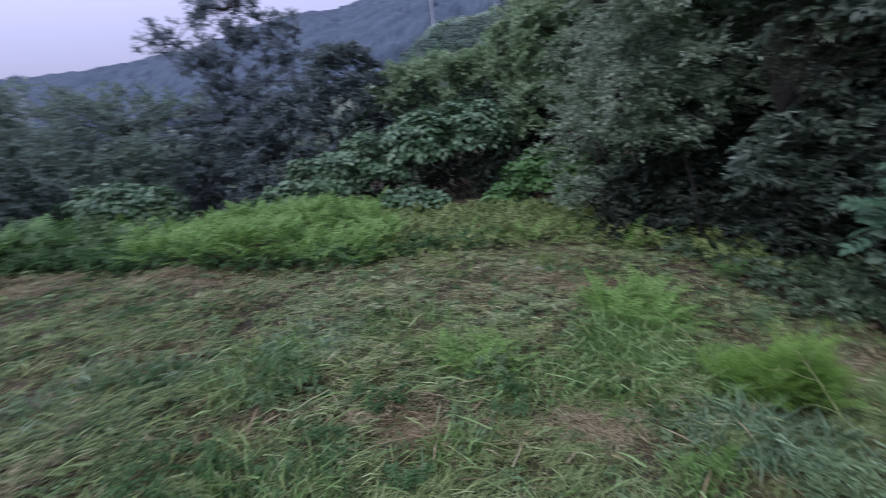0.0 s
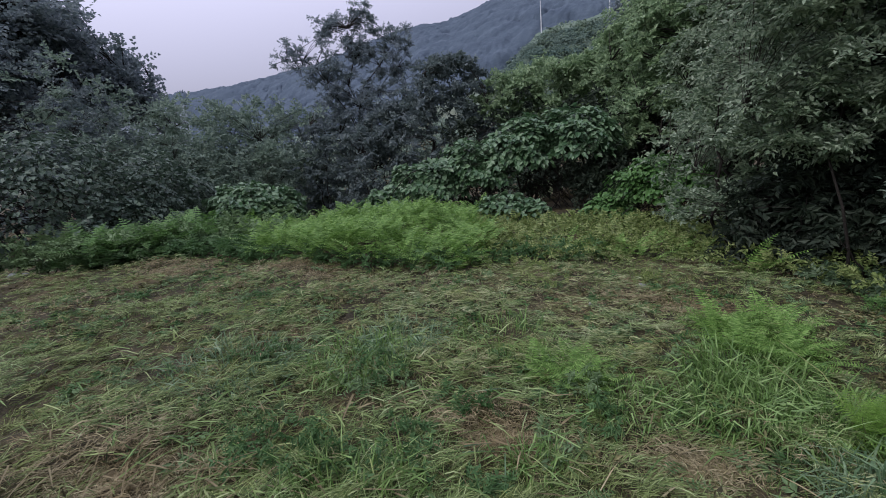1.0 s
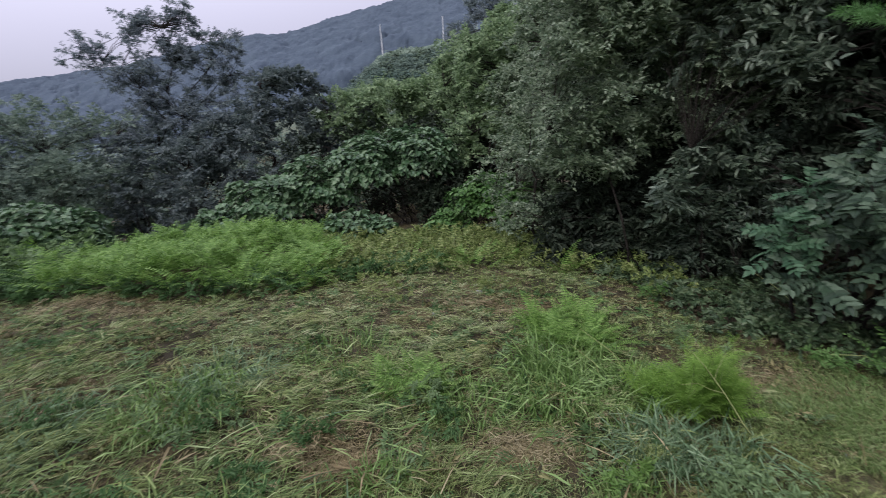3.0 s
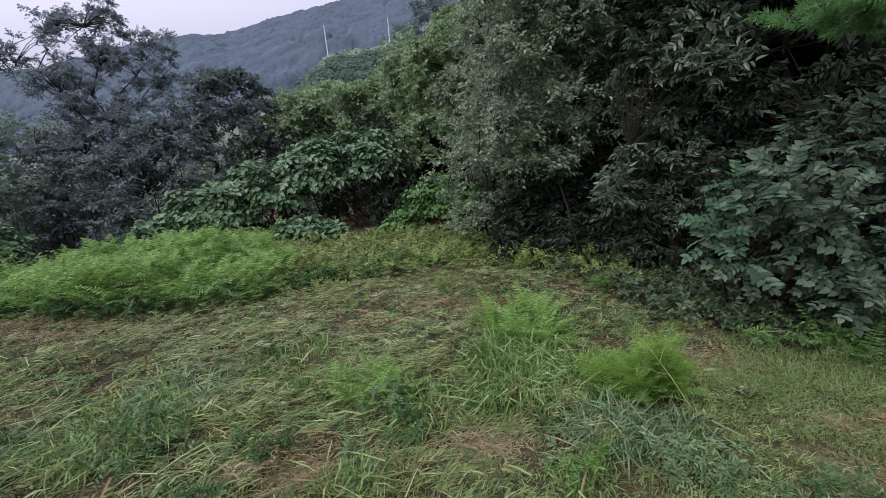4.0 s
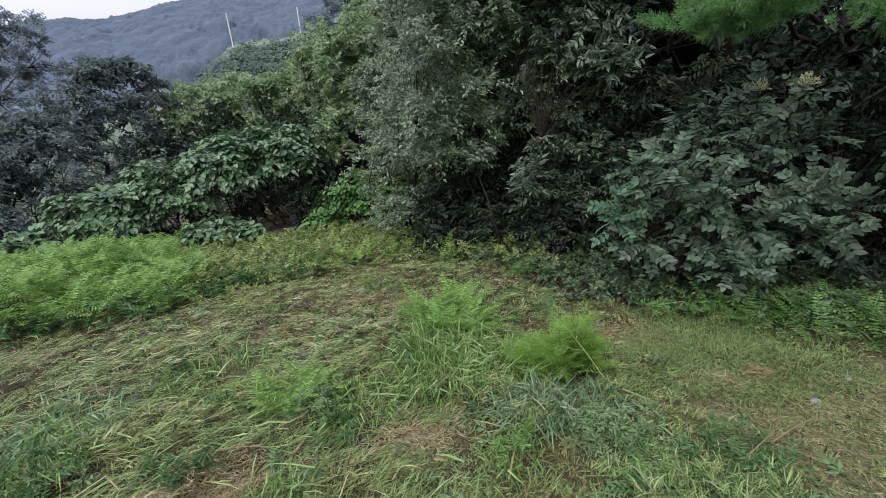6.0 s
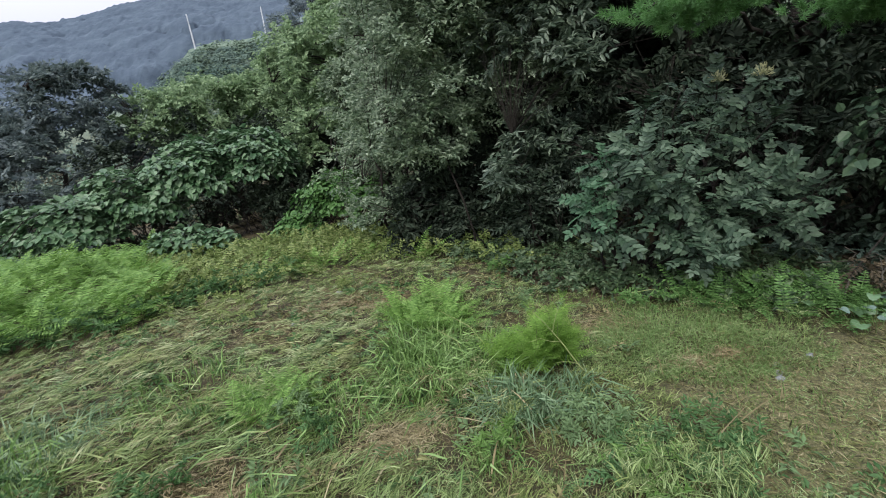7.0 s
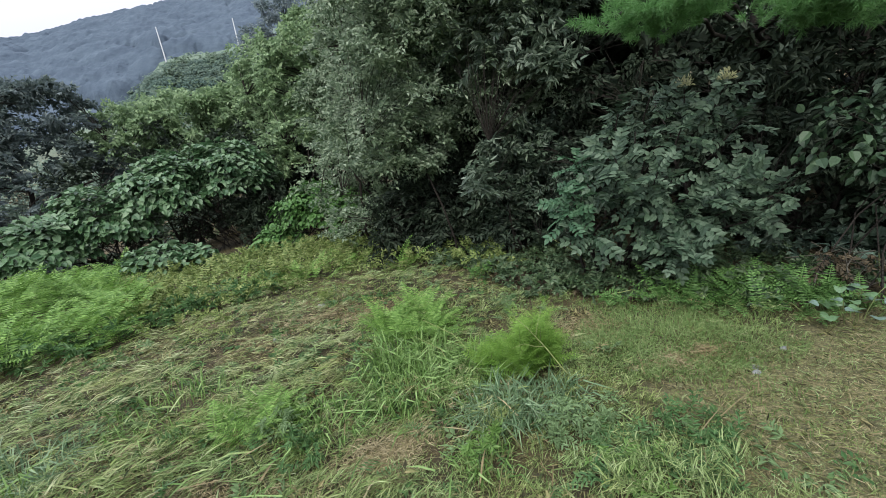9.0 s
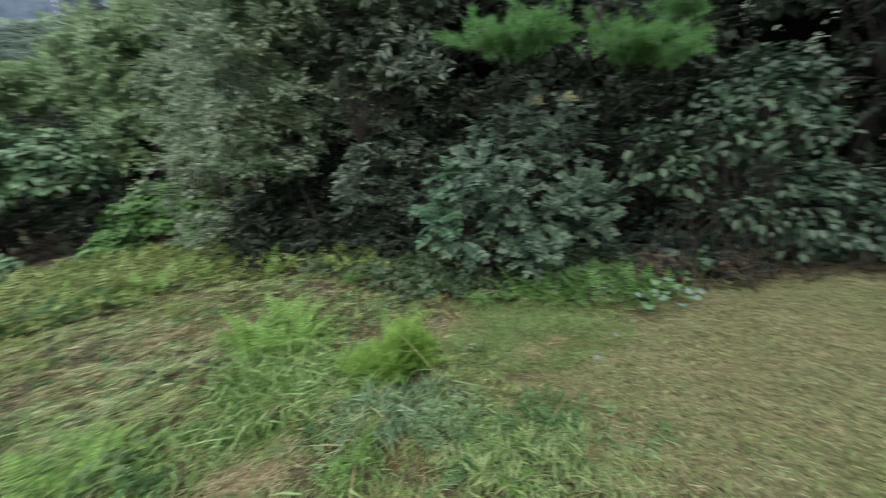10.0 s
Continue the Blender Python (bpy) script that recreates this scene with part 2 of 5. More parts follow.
def ground_material():
    m, nt, bsdf = nodes_of("soil_and_thatch")
    soil = ramp_of(nt, noise_of(nt, 1.3, 6.0, 0.6), [(0.3, (0.020, 0.016, 0.006)), (0.5, (0.05, 0.041, 0.016)), (0.7, (0.115, 0.092, 0.038))])
    thatch = ramp_of(nt, noise_of(nt, 26.0, 6.0, 0.75), [(0.32, (0.052, 0.05, 0.022)), (0.5, (0.138, 0.135, 0.06)), (0.68, (0.25, 0.24, 0.12))])
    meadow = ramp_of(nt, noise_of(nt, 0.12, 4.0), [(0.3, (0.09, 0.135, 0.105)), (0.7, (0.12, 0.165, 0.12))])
    pos = nt.nodes.new("ShaderNodeNewGeometry").outputs["Position"]
    axes = nt.nodes.new("ShaderNodeSeparateXYZ")
    nt.links.new(pos, axes.inputs[0])
    dry_x = nt.nodes.new("ShaderNodeMapRange")
    dry_x.inputs[1].default_value, dry_x.inputs[2].default_value = 2.15, 2.7
    wander = nt.nodes.new("ShaderNodeMath")
    wander.operation = "MULTIPLY_ADD"
    wander.inputs[1].default_value = 1.6
    nt.links.new(noise_of(nt, 1.1, 4.0, 0.7), wander.inputs[0])
    nt.links.new(axes.outputs[0], wander.inputs[2])
    nt.links.new(wander.outputs[0], dry_x.inputs[0])
    dry_y = nt.nodes.new("ShaderNodeMapRange")
    dry_y.inputs[1].default_value, dry_y.inputs[2].default_value = 2.3, 1.85
    nt.links.new(axes.outputs[1], dry_y.inputs[0])
    dry = nt.nodes.new("ShaderNodeMath")
    dry.operation = "MULTIPLY"
    nt.links.new(dry_x.outputs[0], dry.inputs[0])
    nt.links.new(dry_y.outputs[0], dry.inputs[1])
    back = nt.nodes.new("ShaderNodeMapRange")
    back.inputs[1].default_value, back.inputs[2].default_value = 0.7, -0.3
    nt.links.new(axes.outputs[1], back.inputs[0])
    sward = ramp_of(nt, noise_of(nt, 8.0, 6.0, 0.8), [(0.3, (0.04, 0.052, 0.02)), (0.5, (0.085, 0.105, 0.042)), (0.7, (0.14, 0.15, 0.07))])
    soil = blend_of(nt, "MIX", back.outputs[0], soil, sward)
    soil = blend_of(nt, "MIX", dry.outputs[0], soil, thatch)
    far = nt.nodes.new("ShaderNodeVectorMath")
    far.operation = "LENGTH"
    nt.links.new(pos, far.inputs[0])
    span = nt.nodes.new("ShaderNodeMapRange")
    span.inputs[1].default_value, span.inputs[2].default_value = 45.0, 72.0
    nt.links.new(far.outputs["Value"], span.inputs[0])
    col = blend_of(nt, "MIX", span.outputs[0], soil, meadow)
    # from 84 m out the ground turns to the far wood's haze-blue colour
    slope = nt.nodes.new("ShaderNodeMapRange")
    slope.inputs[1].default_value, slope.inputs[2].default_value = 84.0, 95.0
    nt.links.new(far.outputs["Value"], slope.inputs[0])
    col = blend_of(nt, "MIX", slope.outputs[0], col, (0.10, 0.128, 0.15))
    grain = ramp_of(nt, noise_of(nt, 95.0, 5.0, 0.8), [(0.32, (0.3, 0.3, 0.3)), (0.5, (0.9, 0.9, 0.85)), (0.68, (1.9, 1.8, 1.6))])
    nt.links.new(blend_of(nt, "MULTIPLY", 1.0, col, grain), bsdf.inputs["Base Color"])
    bsdf.inputs["Roughness"].default_value = 0.95
    b = nt.nodes.new("ShaderNodeBump")
    b.inputs["Strength"].default_value, b.inputs["Distance"].default_value = 0.9, 0.03
    nt.links.new(noise_of(nt, 45.0, 5.0, 0.7), b.inputs["Height"])
    nt.links.new(b.outputs[0], bsdf.inputs["Normal"])
    return m


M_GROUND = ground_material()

# ---- mesh tools ----
RNG = np.random.default_rng(7)


def mesh_of(name, verts, faces, material, smooth=False):
    """A mesh from arrays: verts (n, 3), faces (m, k)."""
    me = bpy.data.meshes.new(name)
    verts, faces = np.ascontiguousarray(verts, np.float32), np.ascontiguousarray(faces, np.int32)
    me.vertices.add(len(verts))
    me.vertices.foreach_set("co", verts.ravel())
    me.loops.add(faces.size)
    me.loops.foreach_set("vertex_index", faces.ravel())
    me.polygons.add(len(faces))
    me.polygons.foreach_set("loop_start", np.arange(0, faces.size, faces.shape[1], dtype=np.int32))
    me.update(calc_edges=True)
    me.polygons.foreach_set("use_smooth", np.full(len(faces), smooth))
    me.materials.append(material)
    return me


def part(name, me, parent, label=""):
    ob = new(name, me)
    ob.parent = parent
    return tagged(ob, label) if label else ob


def thing(name, place, label, category, group="", kind=""):
    ob = new(name)
    ob.empty_display_size = 0.2
    ob.location = place
    return tagged(ob, label, category, group, kind)


def unit(v):
    return v / np.maximum(np.linalg.norm(v, axis=-1, keepdims=True), 1e-9)


def rand_dirs(n):
    return unit(RNG.normal(size=(n, 3)))


def join(*pieces):
    vs, fs, o = [], [], 0
    for v, f in pieces:
        vs.append(v), fs.append(f + o)
        o += len(v)
    return np.concatenate(vs), np.concatenate(fs)


def leaves(P, D, N, L, W, fine=False, fold=0.18, curl=0.15):
    """Leaf blades folded on the midrib: base P, way D, upper side N, length L, width W."""
    n = len(P)
    N = unit(N - D * (N * D).sum(1, keepdims=True))
    S = np.cross(N, D)
    L, W = np.broadcast_to(L, n)[:, None], np.broadcast_to(W, n)[:, None]
    tip = P + D * L - N * L * curl
    if not fine:
        a = P + D * L * 0.42 + S * W / 2 + N * W * fold
        b = P + D * L * 0.42 - S * W / 2 + N * W * fold
        V = np.stack([P, a, tip, b], 1).reshape(-1, 3)
        F = np.array([[0, 1, 2], [0, 2, 3]])
        k = 4
    else:
        a1 = P + D * L * 0.18 + S * W * 0.40 + N * W * fold
        a2 = P + D * L * 0.58 + S * W * 0.42 + N * W * fold * 0.8 - N * L * curl * 0.3
        b1 = P + D * L * 0.18 - S * W * 0.40 + N * W * fold
        b2 = P + D * L * 0.58 - S * W * 0.42 + N * W * fold * 0.8 - N * L * curl * 0.3
        V = np.stack([P, a1, a2, tip, b2, b1], 1).reshape(-1, 3)
        F = np.array([[0, 1, 2], [0, 2, 3], [0, 3, 4], [0, 4, 5]])
        k = 6
    return V, (F[None] + (np.arange(n) * k)[:, None, None]).reshape(-1, 3)


def tube(points, radii, sides=6):
    """A tapered branch along points."""
    P = np.asarray(points, float)
    T = unit(np.gradient(P, axis=0))
    up = np.where(np.abs(T[:, 2:]) > 0.9, np.array([[1.0, 0, 0]]), np.array([[0, 0, 1.0]]))
    A = unit(np.cross(T, up))
    B = np.cross(T, A)
    ang = np.arange(sides) * 2 * np.pi / sides
    ring = A[:, None] * np.cos(ang)[None, :, None] + B[:, None] * np.sin(ang)[None, :, None]
    V = (P[:, None] + ring * np.asarray(radii, float)[:, None, None]).reshape(-1, 3)
    n, i = len(P), np.arange(sides)
    F = [np.stack([k * sides + i, k * sides + (i + 1) % sides, (k + 1) * sides + (i + 1) % sides, (k + 1) * sides + i], 1) for k in range(n - 1)]
    F = np.concatenate(F)
    return V, np.concatenate([F[:, [0, 1, 2]], F[:, [0, 2, 3]]])


def bent(a, b, sag=0.1, n=5, wob=0.04):
    a, b = np.asarray(a, float), np.asarray(b, float)
    t = np.linspace(0, 1, n)[:, None]
    p = a + (b - a) * t
    size = np.linalg.norm(b - a)
    p[:, 2] += np.sin(t[:, 0] * np.pi) * sag * size
    p[1:-1] += RNG.normal(size=(n - 2, 3)) * wob * size
    return p


def clumps_in(blobs, n, shell, low=-0.5):
    """Places of leaf clumps in a crown of ellipsoids (x, y, z, rx, ry, rz), nearer their skin."""
    B = np.array(blobs, float)
    w = (B[:, 3] * B[:, 4] * B[:, 5]) ** (2 / 3)
    k = RNG.choice(len(B), n, p=w / w.sum())
    d = rand_dirs(n)
    d[:, 2] = np.where(d[:, 2] < low, -d[:, 2], d[:, 2])
    r = RNG.uniform(shell, 1.0, (n, 1))
    return B[k, :3] + d * r * B[k, 3:]


def clump_leaves(C, size, n, L, W, up=0.5, droop=0.3, flat=0.8, fine=False, spread=0.35, per=9):
    """About n leaves in sprays that leave the clump centres C: each spray is a flat row of paired leaves, hanging at its end."""
    m = max(1, n // per)
    k = RNG.integers(0, len(C), m)
    d = rand_dirs(m)
    d[:, 2] = np.where(d[:, 2] < -0.45, -d[:, 2], d[:, 2])
    q = unit(d * np.array([1, 1, flat]) + RNG.normal(size=(m, 3)) * 0.2 - np.array([0, 0, droop * 0.5]))
    N = unit(np.array([0, 0, up]) + d * 0.6 + RNG.normal(size=(m, 3)) * spread)
    N = unit(N - q * (N * q).sum(1, keepdims=True))
    S = np.cross(N, q)
    reach = (size * RNG.uniform(0.6, 1.4, len(C)))[k] * RNG.uniform(0.6, 1.2, m)
    t = np.linspace(0.15, 1.0, per)[None, :] + RNG.uniform(-0.05, 0.05, (m, per))
    side = np.where(np.arange(per) % 2 == 0, 1.0, -1.0)[None, :]
    P = (C[k])[:, None] + q[:, None] * (reach[:, None] * t)[..., None] - np.array([0, 0, 1.0]) * (reach[:, None] * t ** 2 * droop * 0.4)[..., None]
    D = unit(q[:, None] * 0.6 + S[:, None] * side[..., None] * 0.8 - np.array([0, 0, droop * 0.7]) + RNG.normal(size=(m, per, 3)) * 0.25)
    NN = unit(N[:, None] + RNG.normal(size=(m, per, 3)) * spread)
    s = RNG.uniform(0.65, 1.25, m * per)
    return leaves(P.reshape(-1, 3), D.reshape(-1, 3), NN.reshape(-1, 3), L * s, W * s, fine)


def tree(name, label, base, blobs, trunk_r, bark, leaf, n_clumps, clump, n_leaves, L, W, group="", shell=0.45,
         up=0.5, droop=0.3, limbs=7, fine=False, low=-0.5, lean=(0, 0), category="tree", stems=1):
    """A tree or bush: tapered trunk, limbs, twigs to every clump, a crown of many leaves."""
    ob = thing(name, base, label, category, group)
    base = np.array(base, float)
    C = clumps_in(blobs, n_clumps, shell, low) - base
    top = C[:, 2].max() * (0.9 if stems == 1 else 0.7)
    mid = C.mean(0)
    for s in range(stems):
        off = np.array([RNG.uniform(-0.35, 0.35), RNG.uniform(-0.35, 0.35), 0]) * (stems > 1)
        t = np.linspace(0, 1, 9)[:, None]
        line = np.array([0, 0, -0.15]) + off + t * (np.array([mid[0] + lean[0], mid[1] + lean[1], top]) + off * 3 - off)
        line[1:] += RNG.normal(size=(8, 3)) * 0.02 * top * np.array([1, 1, 0.3])
        rad = trunk_r * (1 - 0.85 * t[:, 0]) * RNG.uniform(0.75, 1.0)
        rad[0] *= 1.35
        part("trunk", mesh_of("trunk", *tube(line, rad, 8), bark, True), ob)
    far = C[np.argsort(-np.linalg.norm((C - mid) * [1, 1, 0.7], axis=1))][: max(limbs * 4, 4)]
    ends = far[RNG.permutation(len(far))[:limbs]]
    joints = []
    for e in ends:
        f = np.clip(e[2] / top * RNG.uniform(0.45, 0.8), 0.12, 0.9)
        a = line[int(f * 8)]
        p = bent(a, e, 0.08, 6, 0.035)
        r0 = trunk_r * (1 - 0.8 * f) * 0.5
        part("limb", mesh_of("limb", *tube(p, np.linspace(r0, r0 * 0.15, 6), 6), bark, True), ob)
        joints.extend(p[2:])
    joints = np.array(joints + list(line[2:]))
    twigs = []
    for c in C:
        j = joints[np.argmin(np.linalg.norm(joints - c, axis=1) + 0.3 * (joints[:, 2] > c[2]))]
        twigs.append(tube(bent(j, c, 0.06, 3, 0.05), np.linspace(trunk_r * 0.13, trunk_r * 0.03, 3) + 0.002, 3))
    tagged(part("twig_mass", mesh_of("twig_mass", *join(*twigs), bark), ob), kind="stuff")
    V, F = clump_leaves(C, clump, n_leaves, L, W, up, droop, fine=fine)
    tagged(part("crown", mesh_of("crown", V, F, leaf), ob), kind="stuff")
    return ob


def fronds(P, az, rise, L, pairs=12, wide=0.42, arch=0.9, blade=0.075):
    """Fern fronds: an arching midrib with pairs of leaflets that shorten towards the tip."""
    n = len(P)
    t = np.linspace(0.0, 1.0, pairs + 1)
    H = np.stack([np.cos(az), np.sin(az), np.zeros(n)], 1)
    Z = np.array([0, 0, 1.0])
    ang = rise[:, None] - arch * t[None] * RNG.uniform(0.6, 1.3, (n, 1))
    step = L[:, None] / pairs
    h = np.cumsum(np.cos(ang) * step, 1) - np.cos(ang[:, :1]) * step
    z = np.cumsum(np.sin(ang) * step, 1) - np.sin(ang[:, :1]) * step
    R = P[:, None] + H[:, None] * h[..., None] + Z * z[..., None]
    T = H[:, None] * np.cos(ang)[..., None] + Z * np.sin(ang)[..., None]
    S = np.stack([-np.sin(az), np.cos(az), np.zeros(n)], 1)[:, None]
    prof = np.clip(np.sin(np.pi * (0.12 + 0.88 * t)) ** 0.8, 0.05, 1) * wide * (t > 0.12)
    vs, fs, o = [], [], 0
    for sgn in (1, -1):
        reach = L[:, None, None] * prof[None, :, None] * 0.5 * RNG.uniform(0.8, 1.15, (n, pairs + 1, 1))
        tip = R + (S * sgn * 0.93 + T * 0.3) * reach - Z * reach * RNG.uniform(0.0, 0.35, (n, pairs + 1, 1))
        w = T * (L * blade)[:, None, None] * 0.5
        m = R * 0.5 + tip * 0.5
        V = np.stack([R, m + w, tip, m - w], 2).reshape(-1, 3)
        q = np.arange(n * (pairs + 1))[:, None] * 4
        fs += [q + np.array([0, 1, 2]) + o, q + np.array([0, 2, 3]) + o]
        vs.append(V)
        o += len(V)
    half = (L * 0.006)[:, None, None] * S
    V = np.stack([R - half, R + half], 2).reshape(-1, 3)
    i = (np.arange(n)[:, None] * (pairs + 1) + np.arange(pairs)[None]).reshape(-1, 1) * 2 + o
    fs += [i + np.array([0, 1, 3]), i + np.array([0, 3, 2])]
    vs.append(V)
    return np.concatenate(vs), np.concatenate(fs)


def blades(P, az, rise, L, W, sag):
    """Grass blades: strips that taper and bend over."""
    n = len(P)
    H = np.stack([np.cos(az), np.sin(az), np.zeros(n)], 1)
    S = np.stack([-np.sin(az), np.cos(az), np.zeros(n)], 1)
    roll = RNG.uniform(-0.9, 0.9, n)[:, None]
    S = S * np.cos(roll) + np.array([0, 0, 1.0]) * np.sin(roll)
    e1, e2 = rise, rise - sag
    up = np.array([0, 0, 1.0])
    d1 = H * np.cos(e1)[:, None] + up * np.sin(e1)[:, None]
    d2 = H * np.cos(e2)[:, None] + up * np.sin(e2)[:, None]
    L, W = L[:, None], W[:, None]
    m = P + d1 * L * 0.5
    tip = m + d2 * L * 0.5
    V = np.stack([P - S * W * 0.4, P + S * W * 0.4, m + S * W * 0.5, m - S * W * 0.5, tip], 1).reshape(-1, 3)
    F = np.array([[0, 1, 2], [0, 2, 3], [3, 2, 4]])
    return V, (F[None] + (np.arange(n) * 5)[:, None, None]).reshape(-1, 3)


# ---- ground ----
def waves(x, y, seed, scale):
    """A smooth uneven field, about -1 to 1, made of crossing waves."""
    r = np.random.default_rng(seed)
    out = np.zeros(np.shape(x))
    for _ in range(9):
        a, k, p = r.uniform(0, 2 * np.pi), scale * r.uniform(0.6, 2.2), r.uniform(0, 6.28)
        out = out + np.sin((x * np.cos(a) + y * np.sin(a)) * k + p + 1.3 * np.sin((x * np.sin(a) - y * np.cos(a)) * k * 0.6 + p)) * 0.33
    return out


def smooth(a, b, v):
    t = np.clip((v - a) / (b - a), 0, 1)
    return t * t * (3 - 2 * t)


RIDGE_AZ = np.array([-180, -110, -75, -66, -60, -56.4, -55, -51.5, -48.5, -44, -36, -28.3, -24.7, -22, -19.5, -16.5, -14.5, -10, 4, 30, 70, 110, 180])
RIDGE_R = np.array([300, 300, 400, 700, 900, 900, 320, 300, 280, 260, 220, 160, 160, 160, 160, 160, 160, 160, 160, 150, 150, 200, 300])
RIDGE_Z = np.array([30, 30, 36, 62, 72, 74, 27.6, 30.6, 29.4, 32.6, 37.0, 32.2, 33.8, 36.9, 39.8, 41.8, 42.9, 44.9, 53, 58, 45, 35, 30])


def height(x, y):
    x, y = np.asarray(x, float), np.asarray(y, float)
    r, az = np.hypot(x, y), np.degrees(np.arctan2(x, y))
    near = -0.04 * np.clip(y, -30, 9.0)
    near = near + (waves(x, y, 3, 2.2) * 0.02 + waves(x, y, 4, 7.0) * 0.014) * smooth(0, 1.5, r)
    near = near - smooth(-6.5, -10.5, x - 0.35 * (y - 6)) * 0.9 * smooth(2.0, 5.0, y) - smooth(8.5, 14.0, y) * smooth(-1.0, -6.0, x) * 0.8
    rr, zr = np.interp(az, RIDGE_AZ, RIDGE_R), np.interp(az, RIDGE_AZ, RIDGE_Z)
    rise = smooth(25, rr, r) * (zr + 1) * (1 - 0.45 * smooth(rr, rr * 2.5, r))
    bump = (waves(x, y, 5, 0.05) * 2.0) * smooth(90, 150, r)
    # the terraced shelf on which the poles stand
    shelf = 2.2 * smooth(58, 74, r) * (1 - smooth(84, 110, r)) * smooth(-17.5, -13.8, az) * (1 - smooth(8, 20, az))
    return near + rise + bump + shelf


def build_ground():
    na = 200
    rad = [0.0]
    r = 0.12
    while r < 3000:
        rad.append(r)
        r *= 1.055
    rad = np.array(rad[1:])
    a = np.linspace(0, 2 * np.pi, na, endpoint=False)
    X, Y = rad[:, None] * np.sin(a)[None], rad[:, None] * np.cos(a)[None]
    V = np.stack([X, Y, height(X, Y)], -1).reshape(-1, 3)
    n, i = len(rad), np.arange(na)
    F = np.concatenate([np.stack([k * na + i, (k + 1) * na + i, (k + 1) * na + (i + 1) % na, k * na + (i + 1) % na], 1) for k in range(n - 1)])
    F = np.concatenate([F[:, ::-1][:, [0, 1, 2]], F[:, ::-1][:, [0, 2, 3]]])
    V = np.concatenate([V, [[0, 0, float(height(0, 0))]]])
    cap = np.stack([i, np.full(na, len(V) - 1), (i + 1) % na], 1)
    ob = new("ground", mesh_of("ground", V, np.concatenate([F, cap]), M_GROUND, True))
    tagged(ob, "uneven brown soil of a mown clearing, rising to wooded hills", "ground", kind="structure")


build_ground()


def on_ground(x, y, lift=0.0):
    return np.stack([x, y, height(x, y) + lift], -1)


# ---- hills ----
def wood(name, label, n, r0, r1, az0, az1, size, card, per, material, category="wood"):
    """Far wood: crowns of leaf sprays on the hillside, past counting."""
    az = np.radians(RNG.uniform(az0, az1, n))
    ridge = np.interp(np.degrees(az), RIDGE_AZ, RIDGE_R) * 1.06
    r = r0 + (np.minimum(r1, ridge) - r0) * np.sqrt(RNG.uniform(0, 1, n))
    x, y = r * np.sin(az), r * np.cos(az)
    s = size * RNG.uniform(0.6, 1.3, n)
    C = on_ground(x, y) + np.stack([0 * x, 0 * x, s * 0.35], 1)
    k = np.repeat(np.arange(n), per)
    d = rand_dirs(n * per)
    d[:, 2] = np.abs(d[:, 2]) * 1.1 - 0.1
    P = C[k] + d * s[k][:, None] * RNG.uniform(0.7, 1.1, (n * per, 1))
    N = unit(d * 0.4 + RNG.normal(size=d.shape) * 0.2 + [0, -0.25, 0.6])
    D = unit(np.cross(N, rand_dirs(n * per)))
    V, F = leaves(P, D, N, card * RNG.uniform(0.6, 1.3, n * per), card * 0.8)
    tagged(new(name, mesh_of(name, V, F, material)), label, category, kind="stuff")


def canopy(name, label, az0, az1, na, r0, r1, nr, size, count, material):
    """A far wood as one roof of leaf: rounded crowns of uneven height."""
    a = np.radians(np.linspace(az0, az1, na))
    deg = np.degrees(a)
    t = np.linspace(0, 1, nr) ** 1.2
    start = np.interp(deg, [-60, -24, -14, 20], [r0 * 0.75, r0 * 0.8, r0, r0]) if r0 < 200 else np.full(na, r0)
    end = np.minimum(r1, np.interp(deg, RIDGE_AZ, RIDGE_R) * 1.1)
    R = start[None] + (end - start)[None] * t[:, None]
    X, Y = (R * np.sin(a)[None]).ravel(), (R * np.cos(a)[None]).ravel()
    ca = np.radians(RNG.uniform(az0, az1, count))
    cr = np.interp(np.degrees(ca), deg, start) + (np.interp(np.degrees(ca), deg, end) - np.interp(np.degrees(ca), deg, start)) * np.sqrt(RNG.uniform(0, 1, count))
    cx, cy, cs, ch = cr * np.sin(ca), cr * np.cos(ca), size * RNG.uniform(0.6, 1.25, count), RNG.uniform(0.3, 1.3, count)
    H = np.zeros(len(X))
    order = np.arange(len(X))
    for part_of in np.array_split(order, 40):
        d2 = (X[part_of, None] - cx[None]) ** 2 + (Y[part_of, None] - cy[None]) ** 2
        dome = np.sqrt(np.clip(1 - d2 / cs[None] ** 2, 0, 1)) * cs[None] * 0.55 + np.where(d2 < cs[None] ** 2, ch[None] * size * 0.3, 0)
        H[part_of] = dome.max(1)
    H = H * 0.75 + (waves(X, Y, 61, 2.6 / size) + waves(X, Y, 62, 6.0 / size)) * size * 0.05
    H = (H.reshape(nr, na) * smooth(-0.001, 0.05, t)[:, None] - 0.6 * (1 - smooth(0, 0.03, t))[:, None]).ravel()
    V = np.stack([X, Y, height(X, Y) + H], 1)
    i = (np.arange(nr - 1)[:, None] * na + np.arange(na - 1)[None]).ravel()
    F = np.concatenate([np.stack([i, i + 1, i + na + 1], 1), np.stack([i, i + na + 1, i + na], 1)])
    tagged(new(name, mesh_of(name, V, F, material, True)), label, "wood", kind="stuff")


